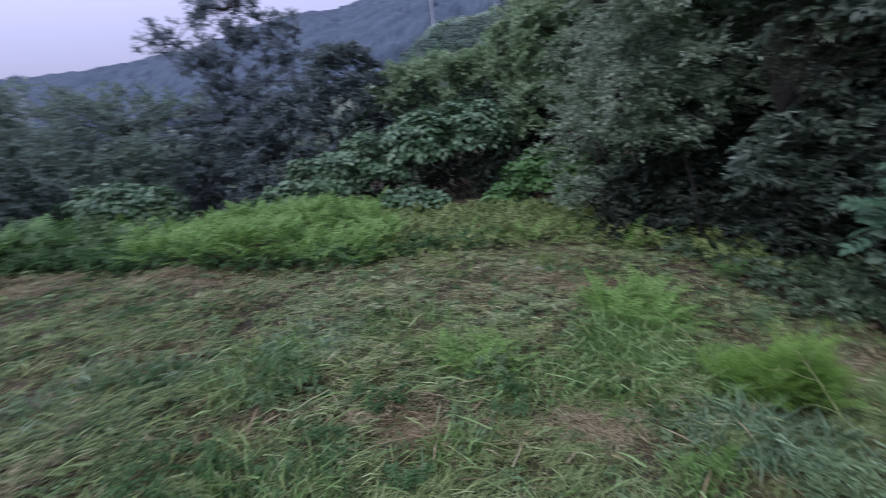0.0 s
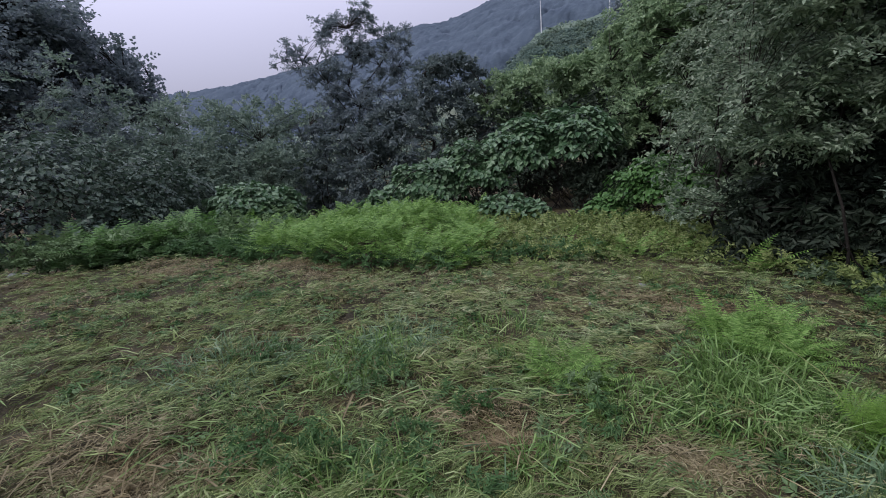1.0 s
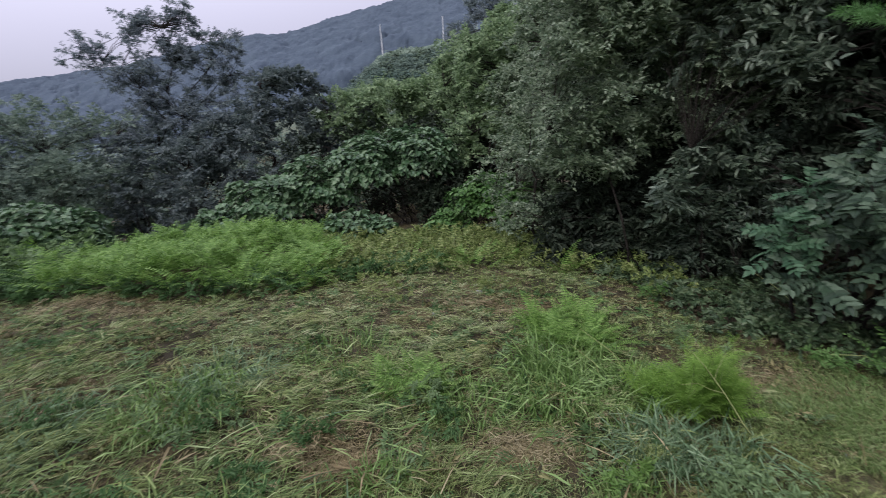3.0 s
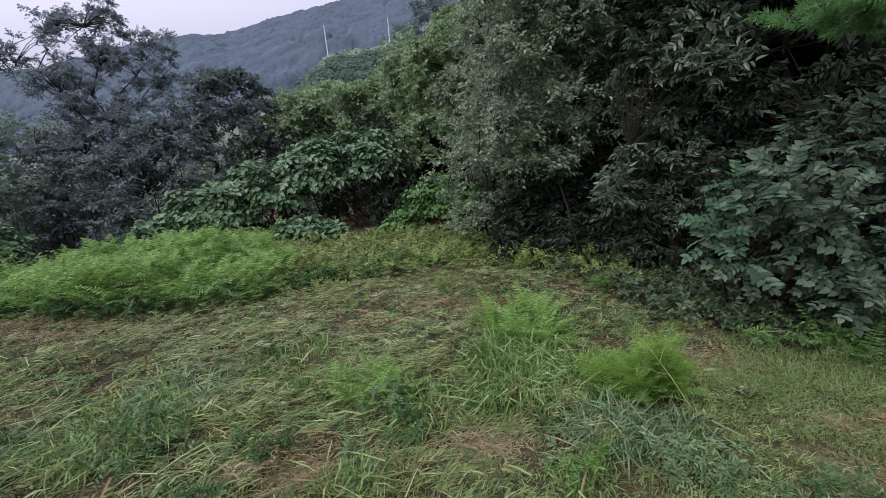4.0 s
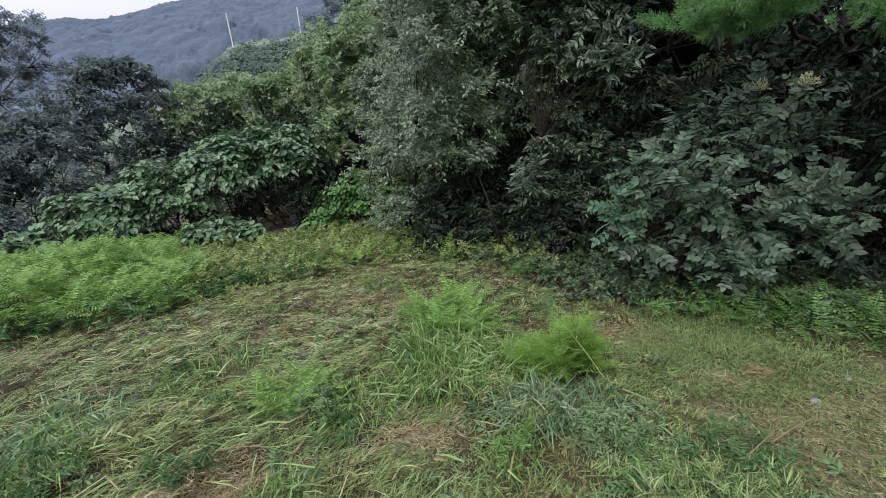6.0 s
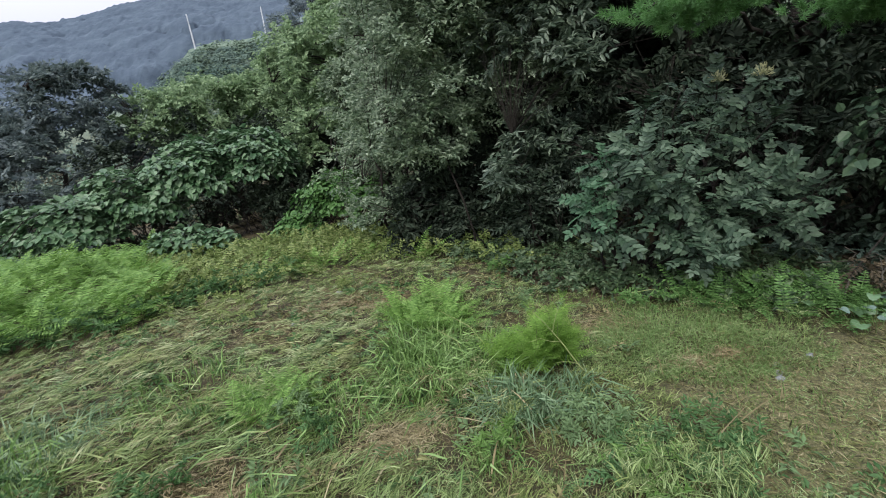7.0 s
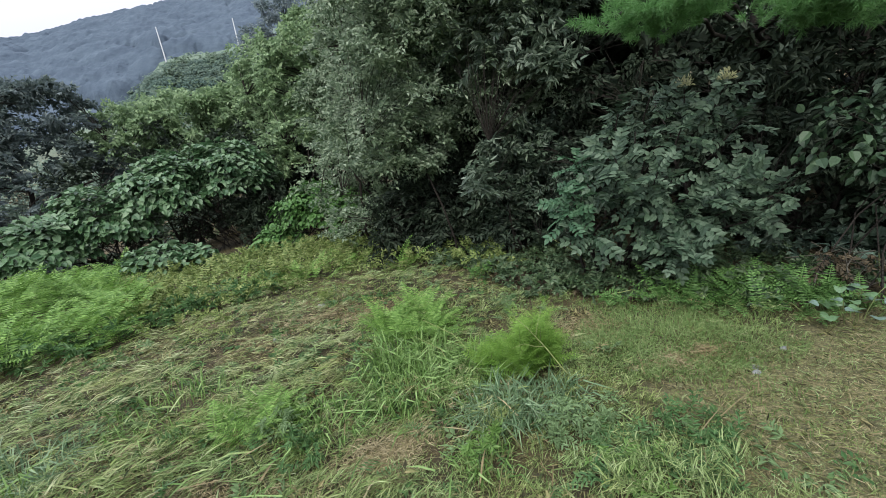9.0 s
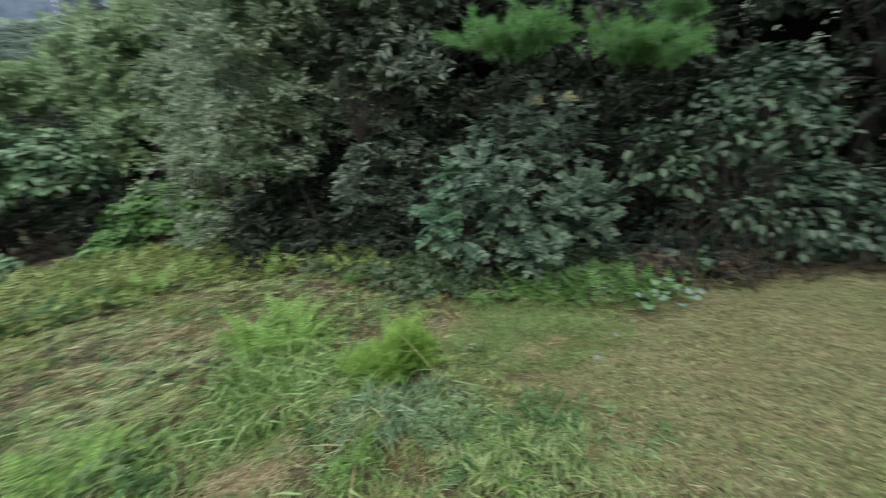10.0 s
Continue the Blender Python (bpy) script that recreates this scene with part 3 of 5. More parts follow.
# both far woods use M_HILL, whose colour already holds the haze
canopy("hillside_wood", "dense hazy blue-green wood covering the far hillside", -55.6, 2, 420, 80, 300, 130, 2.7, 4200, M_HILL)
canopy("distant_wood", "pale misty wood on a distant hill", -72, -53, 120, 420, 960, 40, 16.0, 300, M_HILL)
wood("slope_scrub", "dull green scrub covering the near slope", 380, 21, 56, -62, 14, 1.3, 0.34, 56, M_THICKET, "scrub")
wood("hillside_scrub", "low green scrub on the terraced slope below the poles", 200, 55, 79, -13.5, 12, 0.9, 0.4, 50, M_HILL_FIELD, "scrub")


def utility_pole(x, y, top, lean):
    base = np.array([x, y, float(height(x, y))])
    ob = thing("utility_pole", base, "slender pale grey pole standing on the terraced slope", "pole", "poles on the slope")
    h = top - base[2]
    part("shaft", mesh_of("shaft", *tube(np.array([[0, 0, -0.3], [lean * 0.5, 0, h * 0.5], [lean, 0, h]]), [0.10, 0.085, 0.06], 8), M_POLE, True), ob)
    part("cap", mesh_of("cap", *tube(np.array([[lean, 0, h], [lean, 0, h + 0.08]]), [0.1, 0.03], 8), M_POLE), ob)


utility_pole(-18.9, 77.7, 21.2, -0.2)
utility_pole(-8.56, 79.5, 22.3, -0.1)

# ---- trees on the valley side ----
def hz(x, y):
    return float(height(x, y))


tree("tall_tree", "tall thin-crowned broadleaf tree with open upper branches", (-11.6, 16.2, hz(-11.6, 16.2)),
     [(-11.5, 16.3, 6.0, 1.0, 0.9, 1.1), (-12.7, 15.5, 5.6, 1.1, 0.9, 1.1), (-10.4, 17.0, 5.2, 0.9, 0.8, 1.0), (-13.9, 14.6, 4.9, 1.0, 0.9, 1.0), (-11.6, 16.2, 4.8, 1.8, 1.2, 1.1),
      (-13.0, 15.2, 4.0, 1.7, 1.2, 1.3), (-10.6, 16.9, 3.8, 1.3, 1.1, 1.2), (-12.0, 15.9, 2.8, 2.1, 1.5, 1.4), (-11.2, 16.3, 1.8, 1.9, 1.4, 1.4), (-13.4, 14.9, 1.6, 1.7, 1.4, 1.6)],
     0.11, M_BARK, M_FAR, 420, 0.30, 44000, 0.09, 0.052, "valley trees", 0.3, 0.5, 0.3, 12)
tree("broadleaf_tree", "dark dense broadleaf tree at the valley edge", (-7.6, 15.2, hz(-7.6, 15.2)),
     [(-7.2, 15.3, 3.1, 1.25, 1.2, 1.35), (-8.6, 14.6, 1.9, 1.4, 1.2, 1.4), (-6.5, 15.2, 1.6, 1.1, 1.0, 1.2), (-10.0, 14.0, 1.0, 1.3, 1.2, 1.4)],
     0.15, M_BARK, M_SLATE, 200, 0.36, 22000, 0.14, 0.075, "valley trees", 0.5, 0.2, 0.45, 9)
tree("broadleaf_tree", "light green spreading tree above the kudzu", (-3.6, 16.8, hz(-3.6, 16.8)),
     [(-3.7, 16.5, 2.55, 2.3, 1.4, 1.4), (-5.4, 16.2, 2.5, 1.4, 1.2, 1.2), (-1.9, 16.8, 3.0, 1.7, 1.2, 1.5), (-3.4, 16.4, 1.4, 2.4, 1.0, 1.1)],
     0.14, M_BARK, M_LIGHT, 280, 0.38, 24000, 0.14, 0.08, "valley trees", 0.6, 0.3, 0.45, 9)
tree("broadleaf_tree", "mid green tree rising behind the bright creeper", (0.3, 12.6, hz(0.3, 12.6)),
     [(0.1, 12.4, 3.1, 1.2, 1.0, 1.4), (-0.1, 12.1, 1.6, 1.2, 0.9, 1.1), (1.3, 12.3, 3.7, 1.3, 1.2, 1.4), (1.3, 12.0, 1.8, 1.2, 0.9, 1.3)],
     0.13, M_BARK, M_LIGHT, 280, 0.3, 24000, 0.12, 0.068, "valley trees", 0.55, 0.45, 0.4, 8)
tree("broadleaf_tree", "light green tree leaning out from the wood", (-0.6, 14.6, hz(-0.6, 14.6)),
     [(-0.7, 14.5, 3.7, 1.2, 1.0, 1.2), (0.5, 14.6, 4.3, 1.3, 1.0, 1.3), (-0.4, 14.3, 2.3, 1.3, 0.9, 1.1)],
     0.13, M_BARK, M_LIGHT, 200, 0.34, 17000, 0.13, 0.072, "valley trees", 0.55, 0.3, 0.45, 8)
tree("broadleaf_tree", "hazy grey-green tree standing higher on the slope", (-0.5, 30.0, hz(-0.5, 30.0)),
     [(-0.5, 30, 9.0, 1.9, 1.6, 1.5), (-2.0, 30, 7.6, 1.6, 1.4, 1.5), (0.8, 30, 7.4, 1.8, 1.4, 2.0)], 0.16, M_BARK, M_FAR, 130, 0.5, 9000, 0.17, 0.09, "valley trees", 0.5, 0.5, 0.3, 8)
tree("broadleaf_tree", "grey-green tree filling the wood's edge", (1.3, 11.0, hz(1.3, 11.0)),
     [(1.2, 11, 3.9, 1.2, 1.0, 1.2), (0.6, 10.8, 2.4, 0.9, 0.8, 1.0), (1.6, 11, 2.0, 1.2, 0.9, 1.2), (1.6, 10.8, 5.2, 1.0, 0.8, 0.9)], 0.1, M_BARK, M_OAK, 190, 0.3, 16000, 0.1, 0.045, "valley trees", 0.5, 0.45, 0.4, 8)
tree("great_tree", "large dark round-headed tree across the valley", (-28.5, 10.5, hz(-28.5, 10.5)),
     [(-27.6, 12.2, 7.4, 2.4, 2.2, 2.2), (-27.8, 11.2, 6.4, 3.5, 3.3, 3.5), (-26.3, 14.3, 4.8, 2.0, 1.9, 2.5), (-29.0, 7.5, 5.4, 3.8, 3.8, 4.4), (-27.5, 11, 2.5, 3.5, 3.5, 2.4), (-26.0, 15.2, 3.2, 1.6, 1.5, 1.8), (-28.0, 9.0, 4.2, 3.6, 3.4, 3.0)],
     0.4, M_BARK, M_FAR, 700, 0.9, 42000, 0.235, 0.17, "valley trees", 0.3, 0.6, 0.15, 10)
def shrub(name, label, x, y, top, w, leaf, n, L, W, group, clumps=120, size=0.3, up=0.3, droop=0.5):
    """A bush in leaf down to the ground."""
    z0 = hz(x, y)
    h = top - z0
    dx, dy = RNG.uniform(-0.5, 0.5, 2) * w
    return tree(name, label, (x, y, z0),
                [(x, y, z0 + h * 0.64, w * 0.85, w * 0.85, h * 0.4), (x - dx * 0.7, y + dy * 0.4, z0 + h * 0.6, w * 0.6, w * 0.6, h * 0.36), (x + dx, y + dy, z0 + h * 0.35, w, w * 0.9, h * 0.36), (x - dx, y - dy * 0.5, z0 + h * 0.25, w * 0.9, w * 0.8, h * 0.27)],
                0.012 + 0.008 * h, M_BARK, leaf, clumps, size, n, L, W, group, 0.55, up, droop, 6, category="bush", stems=3, low=-0.9)


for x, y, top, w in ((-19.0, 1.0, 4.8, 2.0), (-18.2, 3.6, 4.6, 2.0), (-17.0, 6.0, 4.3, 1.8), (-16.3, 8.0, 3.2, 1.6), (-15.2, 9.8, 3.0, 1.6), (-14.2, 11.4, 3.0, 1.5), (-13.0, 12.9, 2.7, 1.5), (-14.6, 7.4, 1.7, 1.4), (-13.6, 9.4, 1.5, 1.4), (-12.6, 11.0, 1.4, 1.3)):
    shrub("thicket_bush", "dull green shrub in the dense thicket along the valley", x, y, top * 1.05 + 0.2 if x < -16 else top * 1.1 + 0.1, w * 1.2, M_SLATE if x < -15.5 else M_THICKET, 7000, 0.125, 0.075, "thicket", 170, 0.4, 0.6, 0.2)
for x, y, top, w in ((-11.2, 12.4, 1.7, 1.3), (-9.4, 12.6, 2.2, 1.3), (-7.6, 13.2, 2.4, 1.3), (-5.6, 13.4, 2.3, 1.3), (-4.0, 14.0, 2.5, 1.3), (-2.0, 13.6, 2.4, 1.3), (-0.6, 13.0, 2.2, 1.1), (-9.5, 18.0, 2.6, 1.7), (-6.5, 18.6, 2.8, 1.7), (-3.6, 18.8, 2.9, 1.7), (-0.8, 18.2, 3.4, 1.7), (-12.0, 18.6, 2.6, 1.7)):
    shrub("thicket_bush", "dark shrub filling the gap below the valley trees", x, y, top, w, M_THICKET if y > 15 else M_SLATE if x < -6 else M_SHADE_DARK, 3400, 0.15, 0.08, "thicket", 80, 0.36, 0.5, 0.3)

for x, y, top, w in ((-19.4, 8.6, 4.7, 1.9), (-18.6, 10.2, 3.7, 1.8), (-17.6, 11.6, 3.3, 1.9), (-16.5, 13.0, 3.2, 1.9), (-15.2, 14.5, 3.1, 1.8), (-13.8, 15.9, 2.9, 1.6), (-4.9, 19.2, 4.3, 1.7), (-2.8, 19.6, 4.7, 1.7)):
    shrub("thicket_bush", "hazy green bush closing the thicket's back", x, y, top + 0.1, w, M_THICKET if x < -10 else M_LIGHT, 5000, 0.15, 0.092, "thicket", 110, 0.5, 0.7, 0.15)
# dark filler added where the hollow is black with shade
shrub("thicket_bush", "shrub coloured dark for the shaded hollow beside the kudzu", -1.3, 10.7, 1.0, 0.8, M_SHADE_DARK, 3500, 0.12, 0.06, "thicket", 90, 0.25)

# ---- trees on the clearing's edge ----
tree("oak_tree", "grey-green leafy oak hanging over the clearing's edge", (2.05, 5.95, hz(2.05, 5.95)),
     [(1.6, 6.2, 2.2, 1.05, 0.9, 1.0), (2.3, 6.0, 3.3, 1.6, 1.1, 1.2), (1.2, 6.0, 1.55, 0.75, 0.6, 0.6), (2.7, 5.8, 2.1, 0.9, 0.6, 0.7), (1.8, 6.5, 4.4, 1.5, 1.2, 1.0), (1.15, 5.9, 3.1, 0.75, 0.7, 0.9), (2.2, 5.3, 3.5, 1.0, 0.7, 0.8)],
     0.02, M_BARK, M_OAK, 520, 0.27, 70000, 0.07, 0.036, "edge trees", 0.5, 0.7, 0.2, 6, stems=3, low=-0.9)
tree("chestnut_tree", "young chestnut with long drooping grey-green leaves", (2.5, 5.5, hz(2.5, 5.5)),
     [(2.64, 5.2, 2.75, 0.6, 0.45, 0.5), (2.85, 4.95, 2.25, 0.4, 0.3, 0.3), (2.2, 5.5, 2.6, 0.5, 0.4, 0.4), (1.98, 5.0, 0.95, 0.36, 0.25, 0.28), (2.4, 5.4, 1.5, 0.4, 0.3, 0.3), (2.7, 5.3, 3.5, 0.9, 0.5, 0.5), (3.0, 5.3, 3.0, 0.7, 0.45, 0.6), (3.3, 5.1, 3.9, 0.9, 0.5, 0.6)],
     0.02, M_BARK, M_CHESTNUT, 300, 0.2, 12500, 0.1, 0.042, "edge trees", 0.4, 0.5, 0.4, 6, True, stems=2, low=-0.9)
for x, y, top, w in ((0.9, 7.8, 3.0, 0.9), (1.9, 7.6, 3.4, 1.0), (1.2, 9.4, 4.2, 1.1), (1.0, 8.6, 3.6, 0.9)):
    shrub("edge_shrub", "grey-green shrub beside the oak", x, y, top, w, M_OAK, 9500, 0.075, 0.04, "edge shrubs", 160, 0.24, 0.7, 0.2)
for x, y, top, w in ((2.55, 5.55, 1.3, 0.42), (3.0, 5.25, 1.7, 0.42)):
    shrub("edge_shrub", "grey-green shrub between the oak and the sumac", x, y, top, w, M_EDGE, 3000, 0.085, 0.038, "edge shrubs", 70, 0.2, 0.5, 0.3)
# dark-coloured shrubs fill the shaded hollows and hide lit trunks
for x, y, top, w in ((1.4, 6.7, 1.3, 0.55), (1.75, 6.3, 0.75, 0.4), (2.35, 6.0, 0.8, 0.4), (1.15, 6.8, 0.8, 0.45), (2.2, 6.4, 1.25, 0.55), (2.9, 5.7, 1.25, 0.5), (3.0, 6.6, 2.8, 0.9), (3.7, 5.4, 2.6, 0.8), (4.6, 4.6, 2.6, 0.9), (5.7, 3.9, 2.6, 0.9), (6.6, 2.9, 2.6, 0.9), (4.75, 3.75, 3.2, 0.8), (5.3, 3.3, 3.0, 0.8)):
    shrub("edge_shrub", "shrub at the wood's edge, its leaves coloured dark for shade", x, y, top, w, M_SHADE_DARK, 3200, 0.1, 0.05, "edge shrubs", 80, 0.24)
# leaves coloured for deep shade; larger ones at the back keep skylight out
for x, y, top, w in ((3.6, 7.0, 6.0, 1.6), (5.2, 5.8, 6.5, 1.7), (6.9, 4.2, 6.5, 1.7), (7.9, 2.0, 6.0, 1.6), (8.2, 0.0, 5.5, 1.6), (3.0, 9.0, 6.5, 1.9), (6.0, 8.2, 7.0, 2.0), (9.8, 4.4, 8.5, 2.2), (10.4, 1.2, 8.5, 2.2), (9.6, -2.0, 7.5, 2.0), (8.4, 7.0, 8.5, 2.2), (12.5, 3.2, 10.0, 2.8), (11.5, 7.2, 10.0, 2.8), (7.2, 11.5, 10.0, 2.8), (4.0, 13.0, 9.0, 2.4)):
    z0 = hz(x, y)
    tree("forest_tree", "forest tree behind the shrubs, its leaves coloured dark for deep shade", (x, y, z0),
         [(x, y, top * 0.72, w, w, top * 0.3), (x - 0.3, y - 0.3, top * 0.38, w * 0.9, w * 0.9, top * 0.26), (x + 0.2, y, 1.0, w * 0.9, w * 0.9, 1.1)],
         0.1, M_BARK, M_SHADE_DARK, 150, 0.42, 4600 if x + y < 11.5 else 3600, 0.14 if x + y < 11.5 else 0.38, 0.07 if x + y < 11.5 else 0.23, "edge trees", 0.35, 0.4, 0.5, 8, low=-0.9)


# backing trees added to close pale gaps, their leaves coloured dark for shade
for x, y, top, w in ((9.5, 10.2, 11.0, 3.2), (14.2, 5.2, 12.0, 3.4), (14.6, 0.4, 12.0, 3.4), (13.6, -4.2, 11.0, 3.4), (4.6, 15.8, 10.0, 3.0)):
    tree("forest_tree", "tall tree deep in the wood, coloured dark for shade", (x, y, hz(x, y)),
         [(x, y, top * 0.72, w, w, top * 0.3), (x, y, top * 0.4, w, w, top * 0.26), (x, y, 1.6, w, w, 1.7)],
         0.18, M_BARK, M_SHADE_DARK, 170, 0.6, 3800, 0.44, 0.27, "edge trees", 0.4, 0.4, 0.5, 8, low=-0.9)

# ---- kudzu ----
def mound(name, label, base, blobs, material, n, L, group="", singles=120, low=-0.25, category="creeper"):
    """A creeper that smothers a bush: broad leaves on the skin of a heap, stems within."""
    ob = thing(name, base, label, category, group)
    base = np.array(base, float)
    B = np.array(blobs, float)
    w = (B[:, 3] * B[:, 4] * B[:, 5]) ** (2 / 3)
    m = n * 2
    k = RNG.choice(len(B), m, p=w / w.sum())
    d = rand_dirs(m)
    d[:, 2] = np.where(d[:, 2] < low, -d[:, 2], d[:, 2])
    lump = 1 + 0.2 * waves(d[:, 0] * 2 + k, d[:, 1] * 2 + d[:, 2] * 2, 11, 2.2)
    depth = np.where(RNG.uniform(size=m) < 0.7, RNG.uniform(0.93, 1.05, m), RNG.uniform(0.6, 0.95, m))
    P = B[k, :3] + d * B[k, 3:] * (lump * depth)[:, None]
    inside = np.zeros(m, bool)
    for j in range(len(B)):
        inside |= (k != j) & ((((P - B[j, :3]) / B[j, 3:]) ** 2).sum(1) < 0.6)
    keep = np.where(~inside & (P[:, 2] > height(P[:, 0], P[:, 1])))[0][:n]
    P, d = P[keep], unit(d[keep] / B[k[keep], 3:])
    N = unit(d * 0.55 + np.array([0, 0, 0.7]) + RNG.normal(size=d.shape) * 0.34)
    D = unit(np.cross(N, rand_dirs(len(P))) * 0.6 + d * 0.5 - np.array([0, 0, 0.4]))
    order = np.argsort(P[:, 1] + RNG.uniform(0, 1.5, len(P)))
    one, rest = order[:singles], order[singles:]
    s = RNG.uniform(0.6, 1.25, len(P)) * L
    shapes = [mesh_of("leaf", *leaves(np.zeros((1, 3)), np.array([[1.0, 0, 0]]), np.array([[0, 0, 1.0]]), 1.0, wd, True, 0.14, cu), material) for wd, cu in ((0.85, 0.1), (0.95, 0.2), (0.78, 0.3))]
    for i in one:
        c = part("leaf", shapes[int(RNG.integers(3))], ob)
        n3 = unit(N[i] - D[i] * (N[i] @ D[i]))
        rot = Matrix([D[i], np.cross(n3, D[i]), n3]).transposed().to_4x4()
        c.matrix_basis = Matrix.Translation(P[i] - base) @ rot @ Matrix.Scale(s[i], 4)
    V, F = leaves(P[rest] - base, D[rest], N[rest], s[rest], s[rest] * 0.85, True, 0.14, 0.2)
    tagged(part("leaf_mass", mesh_of("leaf_mass", V, F, material), ob), kind="stuff")
    stems = []
    for i in RNG.permutation(len(P))[:min(90, n // 25)]:
        foot = B[RNG.integers(len(B)), :2] + RNG.normal(size=2) * 0.25
        a = np.array([foot[0], foot[1], hz(*foot) - 0.03]) - base
        stems.append(tube(bent(a, P[i] - base, 0.15, 5, 0.06), np.linspace(0.009, 0.003, 5), 4))
    tagged(part("stem_mass", mesh_of("stem_mass", *join(*stems), M_BARK), ob), kind="stuff")
    return ob


mound("kudzu_mound", "tall heap of kudzu with broad dusty green leaves", (-3.6, 10.8, hz(-3.6, 10.8)),
      [(-2.15, 11.2, 0.95, 1.0, 0.9, 1.0), (-3.3, 10.9, 0.75, 1.1, 0.9, 0.95), (-4.4, 10.5, 0.35, 1.1, 0.9, 0.9), (-5.5, 9.9, 0.1, 1.0, 0.8, 0.8), (-6.4, 9.2, -0.25, 0.7, 0.6, 0.5)], M_KUDZU, 10500, 0.14, "kudzu", 250, -0.05)
mound("kudzu_clump", "low kudzu clump creeping out over the weeds", (-3.0, 8.7, hz(-3.0, 8.7)),
      [(-3.1, 8.7, -0.2, 0.6, 0.4, 0.42), (-2.5, 8.8, -0.25, 0.5, 0.4, 0.3)], M_KUDZU, 900, 0.12, "kudzu", 120)
mound("kudzu_clump", "bright young kudzu climbing the wood's edge", (0.0, 9.4, hz(0, 9.4)),
      [(-0.15, 9.3, 0.25, 0.7, 0.5, 0.64), (0.45, 9.2, 0.1, 0.65, 0.5, 0.6), (-0.9, 9.3, -0.25, 0.6, 0.4, 0.38)], M_KUDZU_YOUNG, 4400, 0.1, "kudzu", 200)
mound("kudzu_mound", "heap of kudzu coloured as in shade, smothering bushes by the slope", (-10.2, 4.6, hz(-10.2, 4.6)),
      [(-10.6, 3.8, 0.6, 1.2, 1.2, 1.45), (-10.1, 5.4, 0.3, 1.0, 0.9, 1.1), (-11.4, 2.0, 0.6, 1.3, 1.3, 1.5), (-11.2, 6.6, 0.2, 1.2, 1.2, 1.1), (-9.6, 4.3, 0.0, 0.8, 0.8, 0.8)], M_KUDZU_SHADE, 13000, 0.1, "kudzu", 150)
mound("kudzu_clump", "spread of kudzu at the end of the fern bed", (-8.8, 6.8, hz(-8.8, 6.8)),
      [(-8.9, 6.9, 0.1, 0.9, 0.7, 0.6), (-8.2, 7.2, 0.0, 0.7, 0.6, 0.5)], M_KUDZU, 2400, 0.13, "kudzu", 150)


# ---- sumac ----
def compound_leaf(length, pairs, material, seed):
    """One pinnate leaf along x: an arching midrib with paired leaflets and one at the tip."""
    r = np.random.default_rng(seed)
    t = np.linspace(0.22, 1.0, pairs)
    rib = np.stack([t * length, 0 * t, 0.12 * length * t - 0.26 * length * t ** 2.2], 1)
    P, D, N = [], [], []
    for i in range(pairs):
        for sgn in (1, -1):
            P.append(rib[i])
            D.append([0.7 + r.normal() * 0.12, sgn, -0.04 + r.normal() * 0.12])
            N.append([0.1 + r.normal() * 0.22, -sgn * 0.15 + r.normal() * 0.22, 1.0])
    P.append(rib[-1]), D.append([1, 0, -0.6]), N.append([0.5, 0, 1])
    P, D, N = np.array(P), unit(np.array(D, float)), unit(np.array(N, float))
    size = length * 0.31 * r.uniform(0.75, 1.15, len(P)) * np.append(np.repeat(np.linspace(0.75, 1.05, pairs), 2), 1.15)
    line = np.concatenate([[[0, 0, 0]], rib])
    return mesh_of("leaf", *join(leaves(P, D, N, size, size * 0.64, True, 0.1, 0.12), tube(line, np.linspace(0.005, 0.002, len(line)), 3)), material)


def sumac(base, tips, label):
    ob = thing("sumac_bush", base, label, "shrub")
    base = np.array(base, float)
    kinds = [compound_leaf(L, n, M_SUMAC, i) for i, (L, n) in enumerate(((0.27, 6), (0.22, 5), (0.30, 6), (0.18, 5)))]
    fresh = [compound_leaf(L, n, M_SUMAC_FRESH, i + 9) for i, (L, n) in enumerate(((0.27, 6), (0.23, 5), (0.30, 6), (0.19, 5)))]
    for x, y, z, flower in tips:
        end = np.array([x, y, z]) - base
        foot = np.array([end[0] * 0.25 + RNG.normal() * 0.1, end[1] * 0.25 + 0.1, -0.05])
        line = bent(foot, end, 0.1, 7, 0.02)
        part("stem", mesh_of("stem", *tube(line, np.linspace(0.016, 0.006, 7), 6), M_BARK, True), ob)
        n = int(RNG.integers(12, 17))
        lean = Matrix.Rotation(radians(RNG.uniform(12, 46)), 4, Vector((0.72, -0.69, 0)))
        for i in range(n):
            az = i * 2.4 + RNG.normal() * 0.3
            f = i / n
            at = end - (line[-1] - line[-3]) * (1 - f) * 0.7
            c = part("leaf", (fresh if x < 2.5 and z > 0.6 else kinds)[int(RNG.integers(4))], ob)
            c.matrix_basis = Matrix.Translation(at) @ lean @ Matrix.Rotation(az, 4, "Z") @ Matrix.Rotation(-radians(2 + 45 * f ** 2 + RNG.normal() * 16), 4, "Y") @ Matrix.Rotation(RNG.normal() * 0.35, 4, "X") @ Matrix.Scale(float(RNG.uniform(0.75, 1.1)), 4)
        if flower:
            q = 160
            d = rand_dirs(q)
            d[:, 2] = np.abs(d[:, 2])
            P = end + np.array([0, 0, 0.02]) + d * RNG.uniform(0.2, 1, (q, 1)) * np.array([0.07, 0.07, 0.09])
            part("flower_head", mesh_of("flower_head", *leaves(P, unit(d + 0.2), rand_dirs(q), 0.028, 0.011), M_FLOWER), ob, "cream-yellow flower plume")
    return ob


